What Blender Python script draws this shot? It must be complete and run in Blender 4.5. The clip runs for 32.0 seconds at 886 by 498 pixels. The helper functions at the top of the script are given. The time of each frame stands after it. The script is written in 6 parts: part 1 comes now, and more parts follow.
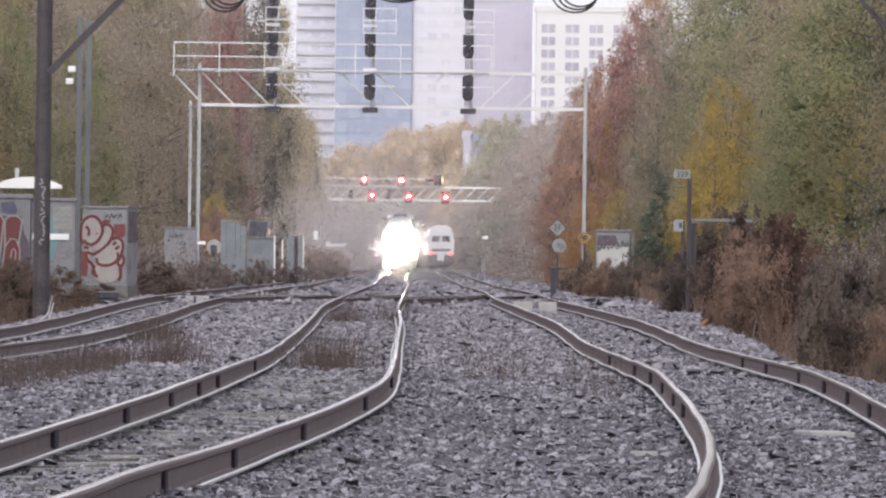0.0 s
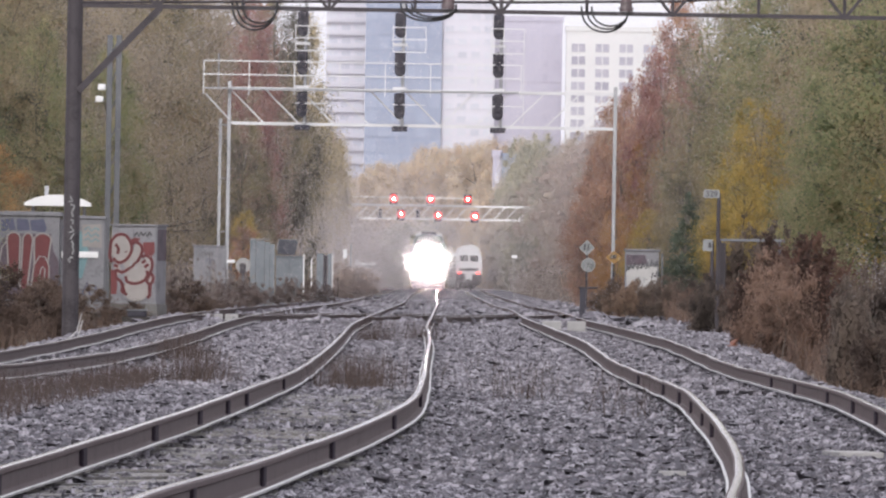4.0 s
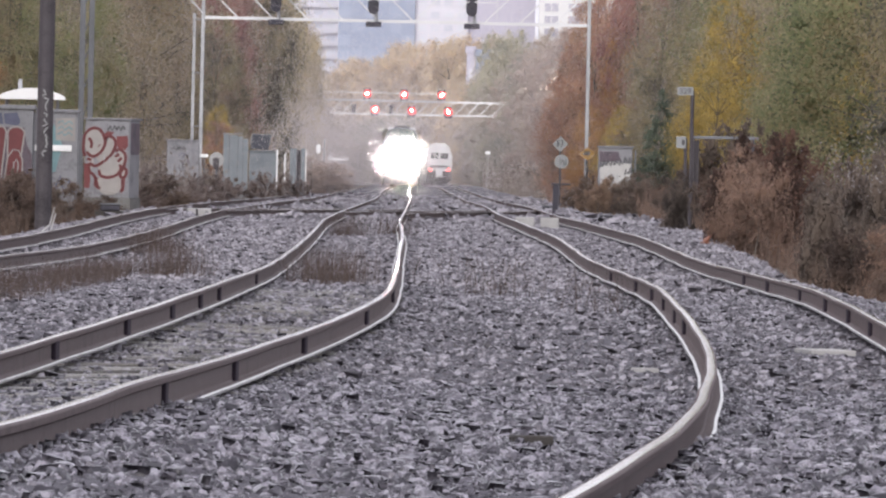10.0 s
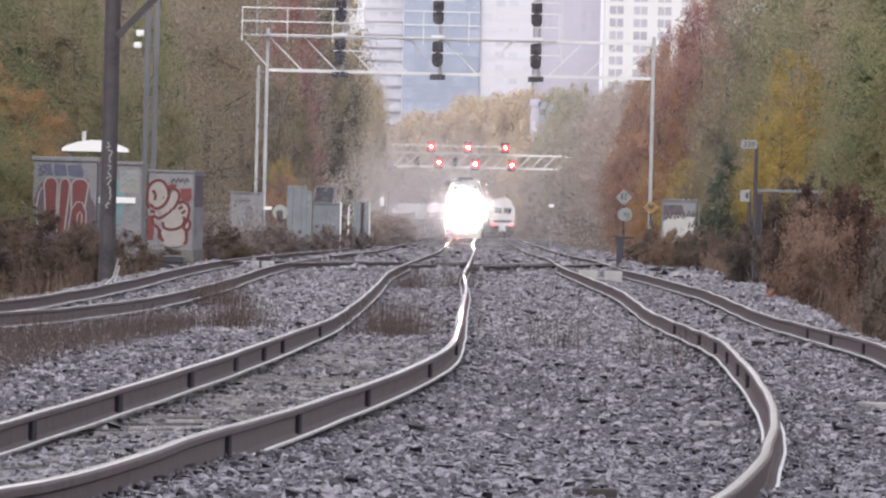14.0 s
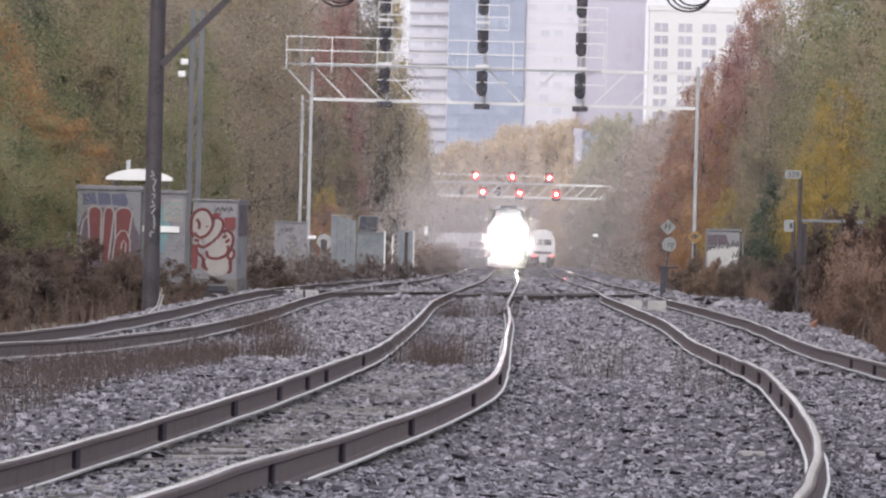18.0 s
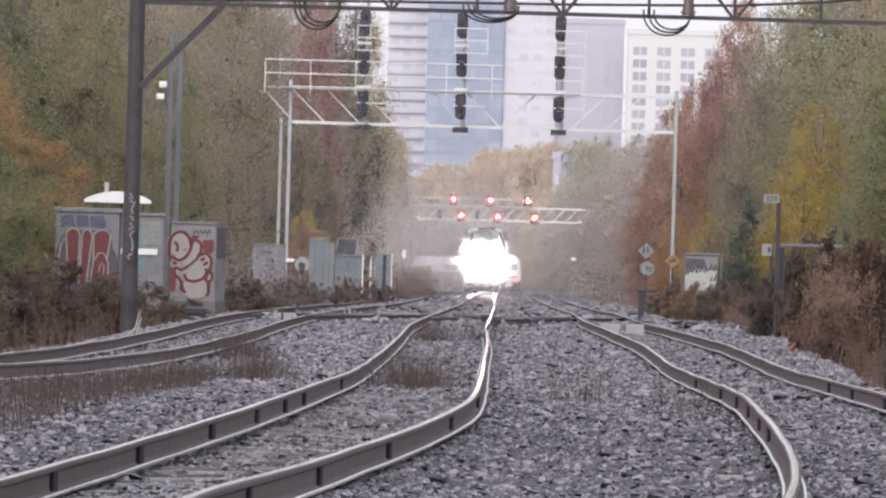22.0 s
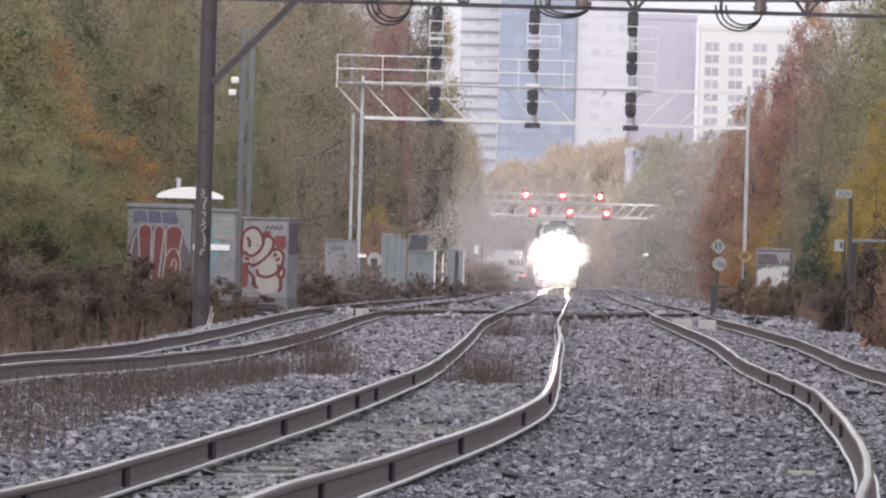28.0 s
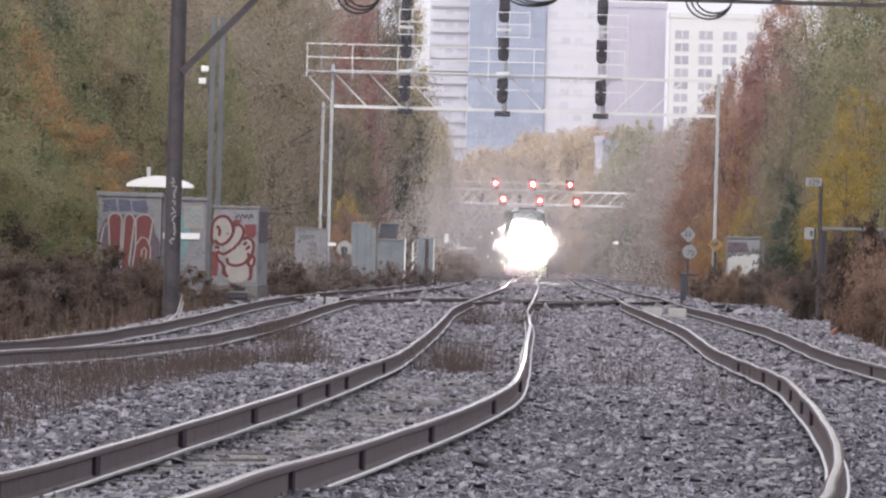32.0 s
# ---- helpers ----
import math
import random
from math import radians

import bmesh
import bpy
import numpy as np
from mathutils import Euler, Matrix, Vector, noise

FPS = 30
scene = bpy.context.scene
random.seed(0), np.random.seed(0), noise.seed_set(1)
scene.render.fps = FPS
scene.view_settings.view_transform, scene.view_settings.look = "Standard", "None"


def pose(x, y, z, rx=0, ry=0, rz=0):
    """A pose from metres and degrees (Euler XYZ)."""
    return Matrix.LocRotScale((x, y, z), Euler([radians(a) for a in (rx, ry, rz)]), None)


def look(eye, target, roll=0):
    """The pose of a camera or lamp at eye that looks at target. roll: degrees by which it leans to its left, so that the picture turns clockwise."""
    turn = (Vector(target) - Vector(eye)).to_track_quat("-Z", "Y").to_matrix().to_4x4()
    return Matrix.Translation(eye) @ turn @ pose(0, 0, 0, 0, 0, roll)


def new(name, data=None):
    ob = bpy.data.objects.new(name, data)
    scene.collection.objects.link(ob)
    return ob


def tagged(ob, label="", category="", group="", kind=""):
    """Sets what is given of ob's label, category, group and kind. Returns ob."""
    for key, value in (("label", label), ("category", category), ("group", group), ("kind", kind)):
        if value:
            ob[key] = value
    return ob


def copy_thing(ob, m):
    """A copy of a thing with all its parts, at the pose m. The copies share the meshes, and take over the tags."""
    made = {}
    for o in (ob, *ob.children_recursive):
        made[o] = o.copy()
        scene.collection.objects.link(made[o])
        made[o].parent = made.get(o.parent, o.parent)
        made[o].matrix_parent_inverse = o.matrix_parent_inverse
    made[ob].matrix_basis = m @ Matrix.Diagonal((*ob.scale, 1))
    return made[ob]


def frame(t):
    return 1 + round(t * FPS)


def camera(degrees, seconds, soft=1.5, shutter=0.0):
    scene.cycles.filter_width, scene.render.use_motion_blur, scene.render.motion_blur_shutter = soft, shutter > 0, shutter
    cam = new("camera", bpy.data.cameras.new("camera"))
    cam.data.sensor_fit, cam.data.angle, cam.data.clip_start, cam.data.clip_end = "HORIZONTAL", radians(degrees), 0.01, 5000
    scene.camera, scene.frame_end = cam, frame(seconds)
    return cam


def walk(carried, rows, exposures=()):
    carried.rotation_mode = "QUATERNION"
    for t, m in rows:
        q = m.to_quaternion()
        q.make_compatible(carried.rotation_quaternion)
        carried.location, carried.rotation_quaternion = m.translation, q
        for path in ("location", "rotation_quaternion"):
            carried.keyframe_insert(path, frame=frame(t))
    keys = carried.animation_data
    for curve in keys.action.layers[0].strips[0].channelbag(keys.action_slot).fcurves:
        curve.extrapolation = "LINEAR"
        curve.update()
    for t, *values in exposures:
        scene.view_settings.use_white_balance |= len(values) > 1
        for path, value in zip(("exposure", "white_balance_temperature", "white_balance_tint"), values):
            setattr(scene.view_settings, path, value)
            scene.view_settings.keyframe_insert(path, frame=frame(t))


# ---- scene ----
# A long lens on a low stand beside a curved three-track railway, swung slightly by the operator.
EYE = (0.0, 0.0, 1.0)
cam = camera(2.2457, 32.0, soft=2.3)
# seconds, degrees to the right of straight ahead, degrees above level, lean
SWING = [
    (0.0, 0.4076, 0.0256, 0.74),
    (0.5, 0.4192, 0.0049, 0.80),
    (1.0, 0.4097, 0.0248, 0.88),
    (1.5, 0.3789, 0.0138, 0.93),
    (2.0, 0.3534, 0.0169, 0.84),
    (2.5, 0.3210, 0.0360, 0.75),
    (3.0, 0.3115, 0.0482, 0.75),
    (3.5, 0.3104, 0.0582, 0.82),
    (5.5, 0.4107, 0.1079, 1.14),
    (6.0, 0.4262, 0.0790, 1.11),
    (6.5, 0.3847, 0.0393, 1.00),
    (7.0, 0.1471, -0.0034, 0.88),
    (7.5, 0.0947, -0.0423, 1.14),
    (8.0, 0.2328, -0.0825, 1.52),
    (8.5, 0.3244, -0.0967, 1.46),
    (9.0, 0.3676, -0.1370, 1.31),
    (9.5, 0.3984, -0.1828, 1.34),
    (10.0, 0.4060, -0.1903, 1.26),
    (10.5, 0.3980, -0.1850, 1.16),
    (11.0, 0.3800, -0.1461, 1.15),
    (11.5, 0.3770, -0.0973, 1.04),
    (12.0, 0.3592, -0.0806, 1.24),
    (12.5, 0.3162, -0.0724, 1.39),
    (13.0, 0.3051, -0.0620, 1.44),
    (13.5, 0.2778, -0.0688, 1.42),
    (15.5, 0.1935, -0.0091, 1.18),
    (16.0, 0.0135, -0.0129, 1.44),
    (16.5, -0.0717, 0.0091, 1.47),
    (17.0, -0.0390, 0.0297, 1.54),
    (17.5, 0.0487, 0.0496, 1.44),
    (18.0, 0.1286, 0.0118, 1.47),
    (18.5, 0.1895, -0.0012, 1.49),
    (19.0, 0.1758, 0.0289, 1.50),
    (19.5, 0.1546, 0.0268, 1.63),
    (20.0, 0.1673, 0.0435, 1.59),
    (20.5, 0.1862, 0.0647, 1.63),
    (21.0, 0.1908, 0.0641, 1.57),
    (21.5, 0.1797, 0.0628, 1.65),
    (22.0, 0.1825, 0.0722, 1.62),
    (22.5, 0.1409, 0.0869, 1.38),
    (23.0, 0.1223, 0.0641, 1.33),
    (23.5, 0.1064, 0.0547, 1.32),
    (24.0, 0.1051, 0.0471, 1.48),
    (24.5, 0.0924, 0.0521, 1.61),
    (26.5, 0.0582, 0.0893, 1.58),
    (27.0, 0.0267, 0.0794, 1.72),
    (27.5, -0.0097, 0.0536, 1.75),
    (28.0, 0.0000, 0.0559, 1.60),
    (28.5, 0.0402, 0.0440, 1.62),
    (29.0, 0.0516, 0.0399, 1.65),
    (29.5, 0.0266, 0.0316, 1.50),
    (30.0, -0.0057, 0.0276, 1.55),
    (30.5, 0.0100, 0.0376, 1.53),
    (31.0, 0.0473, 0.0380, 1.59),
    (31.5, 0.0765, 0.0454, 1.58),
    (32.0, 0.0766, 0.0287, 1.54),
]


def aim(right, up, lean):
    a, b = radians(right), radians(up)
    return look(EYE, (EYE[0] + 100 * math.tan(a), EYE[1] + 100, EYE[2] + 100 * math.tan(b)), lean)


# the camera opens up a little while it looks down at the dark ballast
walk(cam, [(t, aim(a, b, c)) for t, a, b, c in SWING],
     exposures=[(0.0, 0.2), (6.0, 0.19), (8.0, 0.24), (10.0, 0.29), (12.0, 0.27), (16.0, 0.2), (20.0, 0.18), (24.0, 0.16), (32.0, 0.16)])

# ---- sky and light: bright overcast after rain ----
SUN_UP, SUN_ROUND = 26.0, 195.0
world = bpy.data.worlds.new("sky")
scene.world = world
world.use_nodes = True
wn = world.node_tree
sky = wn.nodes.new("ShaderNodeTexSky")
sky.sky_type, sky.sun_disc = "NISHITA", False
sky.sun_elevation, sky.sun_rotation = radians(SUN_UP), radians(SUN_ROUND)
sky.air_density, sky.dust_density, sky.ozone_density = 1.0, 2.0, 1.0
grey = wn.nodes.new("ShaderNodeHueSaturation")
grey.inputs["Saturation"].default_value, grey.inputs["Value"].default_value = 0.3, 0.15
cloud = wn.nodes.new("ShaderNodeMix")
cloud.data_type = "RGBA"
cloud.inputs["Factor"].default_value = 0.72
cloud.inputs["B"].default_value = (0.94, 0.92, 1.035, 1)
back = wn.nodes["Background"]
back.inputs["Strength"].default_value = 1.15
wn.links.new(sky.outputs[0], grey.inputs["Color"])
wn.links.new(grey.outputs[0], cloud.inputs["A"])
wn.links.new(cloud.outputs["Result"], back.inputs["Color"])
sun_data = bpy.data.lights.new("sun", "SUN")
sun_data.energy, sun_data.angle, sun_data.color = 1.5, radians(60), (1.0, 0.96, 0.94)
sun = new("sun", sun_data)
sa, sr = radians(SUN_UP), radians(SUN_ROUND)
sun.matrix_world = look((0, 0, 200), (-math.sin(sr) * math.cos(sa), -math.cos(sr) * math.cos(sa), 200 - math.sin(sa)))


# ---- materials ----
def mat(name, colours, rough=0.6, metal=0.0, scale=6.0, bump=0.15, per="", fine=60.0, spread=None, emit=None, stretch=None, thin=0.0, spec=0.5, span=(0.3, 0.7)):
    """A worn surface: a ramp of colours driven by coarse and fine noise, and by a number per piece or per island."""
    m = bpy.data.materials.new(name)
    m.use_nodes = True
    nt = m.node_tree
    b = nt.nodes["Principled BSDF"]
    tc = nt.nodes.new("ShaderNodeTexCoord")
    mp = nt.nodes.new("ShaderNodeMapping")
    nt.links.new(tc.outputs["Object"], mp.inputs[0])
    if stretch:
        mp.inputs["Scale"].default_value = stretch
    n1 = nt.nodes.new("ShaderNodeTexNoise")
    n1.inputs["Scale"].default_value, n1.inputs["Detail"].default_value = scale, 5
    n2 = nt.nodes.new("ShaderNodeTexNoise")
    n2.inputs["Scale"].default_value, n2.inputs["Detail"].default_value = fine, 3
    nt.links.new(mp.outputs[0], n1.inputs["Vector"])
    nt.links.new(mp.outputs[0], n2.inputs["Vector"])
    mix = nt.nodes.new("ShaderNodeMath")
    mix.operation = "MULTIPLY_ADD"
    mix.inputs[1].default_value = 0.35
    nt.links.new(n2.outputs[0], mix.inputs[0])
    scaled = nt.nodes.new("ShaderNodeMath")
    scaled.operation = "MULTIPLY"
    scaled.inputs[1].default_value = 0.65
    nt.links.new(n1.outputs[0], scaled.inputs[0])
    nt.links.new(scaled.outputs[0], mix.inputs[2])
    drive = mix
    if per:
        src = nt.nodes.new("ShaderNodeNewGeometry") if per in ("island", "both") else nt.nodes.new("ShaderNodeObjectInfo")
        sock = src.outputs["Random Per Island"] if per in ("island", "both") else src.outputs["Random"]
        far = nt.nodes.new("ShaderNodeMapRange")
        far.inputs["To Min"].default_value, far.inputs["To Max"].default_value = (-0.28, 0.28) if spread is None else (-spread, spread)
        nt.links.new(sock, far.inputs["Value"])
        add = nt.nodes.new("ShaderNodeMath")
        add.operation = "ADD"
        nt.links.new(mix.outputs[0], add.inputs[0])
        nt.links.new(far.outputs[0], add.inputs[1])
        drive = add
        if per == "both":
            whole = nt.nodes.new("ShaderNodeObjectInfo")
            shift = nt.nodes.new("ShaderNodeMapRange")
            shift.inputs["To Min"].default_value, shift.inputs["To Max"].default_value = -0.09, 0.09
            nt.links.new(whole.outputs["Random"], shift.inputs["Value"])
            drive = nt.nodes.new("ShaderNodeMath")
            drive.operation = "ADD"
            nt.links.new(add.outputs[0], drive.inputs[0])
            nt.links.new(shift.outputs[0], drive.inputs[1])
    ramp = nt.nodes.new("ShaderNodeValToRGB")
    e = ramp.color_ramp.elements
    lo, hi = span
    for i, c in enumerate(colours):
        p = lo + (hi - lo) * i / max(1, len(colours) - 1)
        el = e[i] if i < 2 else e.new(p)
        el.color = (*c, 1)
    for i, el in enumerate(list(e)[: len(colours)]):
        el.position = lo + (hi - lo) * i / max(1, len(colours) - 1)
    if len(colours) == 1:
        e[1].color = (*colours[0], 1)
    nt.links.new(drive.outputs[0], ramp.inputs[0])
    nt.links.new(ramp.outputs[0], b.inputs["Base Color"])
    b.inputs["Roughness"].default_value, b.inputs["Metallic"].default_value = rough, metal
    b.inputs["Specular IOR Level"].default_value = spec
    if thin:
        glow_through = nt.nodes.new("ShaderNodeBsdfTranslucent")
        both = nt.nodes.new("ShaderNodeMixShader")
        both.inputs[0].default_value = thin
        nt.links.new(ramp.outputs[0], glow_through.inputs["Color"])
        nt.links.new(b.outputs[0], both.inputs[1])
        nt.links.new(glow_through.outputs[0], both.inputs[2])
        nt.links.new(both.outputs[0], nt.nodes["Material Output"].inputs["Surface"])
    if bump:
        bp = nt.nodes.new("ShaderNodeBump")
        bp.inputs["Strength"].default_value, bp.inputs["Distance"].default_value = bump, 0.02
        nt.links.new(n2.outputs[0], bp.inputs["Height"])
        nt.links.new(bp.outputs[0], b.inputs["Normal"])
    if emit:
        b.inputs["Emission Color"].default_value, b.inputs["Emission Strength"].default_value = (*emit[0], 1), emit[1]
    return m


# bed darker than its stones: shade in the gaps is put into the colour
M_BALLAST = mat("wet_shade_dark_ballast_bed", [(0.016, 0.014, 0.019), (0.04, 0.036, 0.045), (0.10, 0.094, 0.11)], 0.8, 0, 14, 1.0, fine=34, spec=0.2)
# the palest ramp colour paints wet glints onto a few stones
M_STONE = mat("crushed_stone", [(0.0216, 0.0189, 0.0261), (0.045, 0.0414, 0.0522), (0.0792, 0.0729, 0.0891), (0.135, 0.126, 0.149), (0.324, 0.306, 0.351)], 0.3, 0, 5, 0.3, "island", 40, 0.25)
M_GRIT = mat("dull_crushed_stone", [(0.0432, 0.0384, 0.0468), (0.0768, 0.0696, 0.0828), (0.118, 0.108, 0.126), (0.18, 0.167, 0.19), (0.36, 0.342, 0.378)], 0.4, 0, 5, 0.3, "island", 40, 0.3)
# paler copy of the stone for far stretches: haze put into the colour
M_HAZED_STONE = mat("haze_paled_crushed_stone", [(0.085, 0.077, 0.088), (0.125, 0.115, 0.13), (0.17, 0.157, 0.178), (0.23, 0.215, 0.24), (0.38, 0.36, 0.39)], 0.6, 0, 5, 0.3, "island", 40, 0.25)
M_SOIL = mat("leaf_litter_soil", [(0.035, 0.026, 0.018), (0.075, 0.055, 0.036), (0.13, 0.10, 0.065)], 0.9, 0, 0.35, 0.6, fine=6)
M_RAILHEAD = mat("polished_rail_steel", [(0.2, 0.15, 0.125), (0.4, 0.33, 0.29)], 0.085, 1.0, 0.5, 0.02, fine=8)
M_RAIL = mat("brown_rail_steel", [(0.048, 0.031, 0.031), (0.07, 0.048, 0.048), (0.098, 0.07, 0.07)], 0.7, 0.0, 2.0, 0.3, fine=30, spec=0.25)
# pale foot edge strip: the wet steel's bright glint is put into the colour
M_FOOT = mat("wet_rail_foot_glint", [(0.05, 0.045, 0.045), (0.2, 0.19, 0.19), (0.5, 0.49, 0.48)], 0.28, 0.6, 0.35, 0.2, fine=9)
M_TIE = mat("weathered_tie_timber", [(0.05, 0.045, 0.042), (0.12, 0.11, 0.10), (0.26, 0.25, 0.24)], 0.45, 0, 3, 0.5, "object", 40, stretch=(1, 8, 8))
M_JOINT = mat("dark_matte_joint_steel", [(0.026, 0.02, 0.028), (0.05, 0.04, 0.052)], 0.9, 0, 4, 0.1, spec=0.08)
M_GALV = mat("galvanised_steel", [(0.28, 0.285, 0.30), (0.43, 0.435, 0.45)], 0.5, 0.35, 1.2, 0.1, fine=14)
M_ZINC = mat("bright_zinc_steel", [(0.55, 0.55, 0.561), (0.704, 0.704, 0.715)], 0.45, 0.1, 1.2, 0.1, fine=14)
M_GREYSTEEL = mat("weathered_grey_steel", [(0.10, 0.105, 0.115), (0.165, 0.17, 0.185)], 0.55, 0.1, 1.2, 0.1, fine=14)
M_DARKSTEEL = mat("dark_painted_steel", [(0.02, 0.017, 0.02), (0.04, 0.034, 0.039), (0.062, 0.054, 0.06)], 0.6, 0.0, 1.5, 0.2, fine=20, spec=0.3)
M_BLACK = mat("black_signal_paint", [(0.014, 0.012, 0.022), (0.03, 0.027, 0.044)], 0.5, 0, 4, 0.1)
M_REDLAMP = mat("red_lens_glow", [(0.5, 0.02, 0.02)], 0.3, 0, 4, 0, emit=((1.0, 0.09, 0.10), 1.0))
M_REDCORE = mat("red_signal_bulb", [(0.5, 0.02, 0.02)], 0.3, 0, 4, 0, emit=((1.0, 0.12, 0.09), 8000.0))
M_AMBER = mat("amber_signal_bulb", [(0.6, 0.35, 0.05)], 0.3, 0, 4, 0, emit=((1.0, 0.55, 0.2), 6.0))
M_HEADLAMP = mat("headlamp_lens", [(0.9, 0.88, 0.82)], 0.2, 0, 4, 0, emit=((1.0, 0.92, 0.84), 7500.0))
M_ROOFGREY = mat("grey_roof_paint", [(0.22, 0.22, 0.25), (0.3, 0.3, 0.33)], 0.5, 0, 1, 0.05)
# drops added before the lamps; lit by them, they make the headlight glow
M_GLOW_DROPS = mat("headlight_glow_drops", [(0.22, 0.21, 0.22)], 0.6, 0, 4, 0, thin=0.6)
# drops of this white veil whatever lies behind them, as haze would
M_HAZE = mat("pale_haze_drops", [(0.76, 0.7, 0.7)], 0.9, 0, 4, 0, thin=0.5, spec=0.1)
M_WHITE = mat("white_vehicle_paint", [(0.66, 0.66, 0.66), (0.8, 0.8, 0.8)], 0.3, 0, 0.8, 0.03)
M_GREEN = mat("pale_green_vehicle_paint", [(0.27, 0.32, 0.30), (0.33, 0.38, 0.35)], 0.3, 0, 0.8, 0.03)
M_LOCO = mat("dark_green_vehicle_paint", [(0.07, 0.09, 0.085), (0.12, 0.145, 0.135)], 0.4, 0, 0.8, 0.05)
M_GLASS = mat("dark_window_glass", [(0.02, 0.024, 0.03)], 0.08, 0, 1, 0)
M_TAIL = mat("tail_lamp", [(0.6, 0.02, 0.02)], 0.3, 0, 4, 0, emit=((1.0, 0.06, 0.05), 6.0))
M_UNDER = mat("grimy_running_gear", [(0.02, 0.018, 0.017), (0.06, 0.052, 0.047)], 0.7, 0.2, 3, 0.3)
M_CABINET = mat("pale_painted_cabinet", [(0.10, 0.10, 0.115), (0.16, 0.158, 0.175), (0.23, 0.228, 0.245)], 0.6, 0, 1.6, 0.1, fine=12)
M_RED = mat("red_spray_paint", [(0.102, 0.0221, 0.0255), (0.17, 0.0357, 0.0382)], 0.5, 0, 3, 0.05)
M_DKRED = mat("maroon_spray_paint", [(0.065, 0.01, 0.0125), (0.11, 0.015, 0.0175)], 0.5, 0, 3, 0.05)
M_CREAM = mat("cream_spray_paint", [(0.248, 0.23, 0.221), (0.34, 0.317, 0.304)], 0.55, 0, 3, 0.05)
M_BLUE = mat("blue_spray_paint", [(0.06, 0.065, 0.11), (0.11, 0.115, 0.18)], 0.5, 0, 3, 0.05)
M_TEAL = mat("teal_spray_paint", [(0.10, 0.2, 0.22), (0.2, 0.32, 0.34)], 0.5, 0, 3, 0.05)
M_MURK = mat("murky_spray_paint", [(0.03, 0.026, 0.036), (0.075, 0.04, 0.052), (0.11, 0.085, 0.105)], 0.6, 0, 2.2, 0.05, fine=9)
M_INK = mat("black_spray_paint", [(0.02, 0.02, 0.022), (0.045, 0.04, 0.045)], 0.5, 0, 3, 0.05)
# white sign sheets greyed: their dimness through haze is put into the colour
M_SIGN = mat("greyed_white_sign_sheet", [(0.19, 0.2, 0.2), (0.27, 0.27, 0.27)], 0.55, 0, 2, 0.03)
M_DULLSIGN = mat("hazed_grey_sign_sheet", [(0.19, 0.2, 0.2), (0.27, 0.275, 0.275)], 0.6, 0, 2, 0.03)
M_YELLOW = mat("yellow_sign_sheet", [(0.27, 0.15, 0.045), (0.33, 0.18, 0.05)], 0.45, 0, 2, 0.03)
M_ROOFWHITE = mat("bright_white_roof_sheet", [(0.8, 0.8, 0.8), (0.88, 0.88, 0.88)], 0.35, 0, 0.6, 0.03)
M_COVER = mat("worn_concrete_cover", [(0.26, 0.255, 0.25), (0.4, 0.39, 0.38)], 0.7, 0, 2.5, 0.2)
M_PLINTH = mat("dark_grey_concrete", [(0.10, 0.098, 0.095), (0.17, 0.165, 0.16)], 0.7, 0, 2.5, 0.2)
M_CONCRETE = mat("pale_concrete", [(0.38, 0.37, 0.36), (0.52, 0.51, 0.50)], 0.7, 0, 2.5, 0.2)
M_RUBBER = mat("black_cable_sheath", [(0.02, 0.02, 0.022), (0.035, 0.034, 0.036)], 0.5, 0, 6, 0.05)
M_INSUL = mat("brown_glazed_insulator", [(0.09, 0.065, 0.07), (0.16, 0.12, 0.125)], 0.25, 0, 5, 0)
M_FENCE = mat("grey_green_sheet_metal", [(0.14, 0.16, 0.18), (0.24, 0.265, 0.285)], 0.6, 0.1, 1.2, 0.1)
M_HOOD = mat("dark_blue_grey_panel", [(0.04, 0.043, 0.058), (0.065, 0.068, 0.088)], 0.5, 0.1, 1.2, 0.05)
M_CONE = mat("orange_plastic", [(0.17, 0.068, 0.045), (0.22, 0.088, 0.055)], 0.5, 0, 3, 0.02)
M_DOTS = mat("pale_dot_white", [(0.35, 0.32, 0.32), (0.6, 0.57, 0.57)], 0.8, 0, 4, 0)
M_BARK = mat("grey_brown_bark", [(0.045, 0.038, 0.032), (0.10, 0.085, 0.07), (0.16, 0.14, 0.12)], 0.9, 0, 1.5, 0.8, fine=8)
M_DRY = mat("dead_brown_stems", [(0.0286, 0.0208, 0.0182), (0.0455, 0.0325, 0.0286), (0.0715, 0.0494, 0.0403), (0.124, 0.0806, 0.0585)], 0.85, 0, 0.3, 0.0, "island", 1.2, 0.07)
# lighter stems for the far brush, with the haze put into their colour
M_HAZED_STEMS = mat("haze_paled_dead_stems", [(0.09, 0.075, 0.068), (0.12, 0.10, 0.09), (0.155, 0.128, 0.115), (0.2, 0.165, 0.14)], 0.85, 0, 0.3, 0.0, "island", 1.2, 0.07)
M_WEED = mat("dark_dead_weeds", [(0.02, 0.014, 0.013), (0.032, 0.022, 0.02), (0.048, 0.033, 0.029), (0.078, 0.053, 0.044)], 0.85, 0, 0.5, 0.0, "island", 2, 0.08)
M_RUST = mat("rust_brown_weed_leaves", [(0.0391, 0.0287, 0.0253), (0.0644, 0.0471, 0.0403), (0.103, 0.069, 0.054), (0.161, 0.103, 0.0759)], 0.85, 0, 0.3, 0.0, "island", 1.2, 0.07)


def leaf(name, colours, thin=0.65):
    return mat(name, [tuple(min(0.85, c * 1.1) for c in k) for k in colours], 0.6, 0, 0.3, 0.0, "both", 1.1, 0.02, thin=thin, spec=0.08, span=(0.40, 0.62))


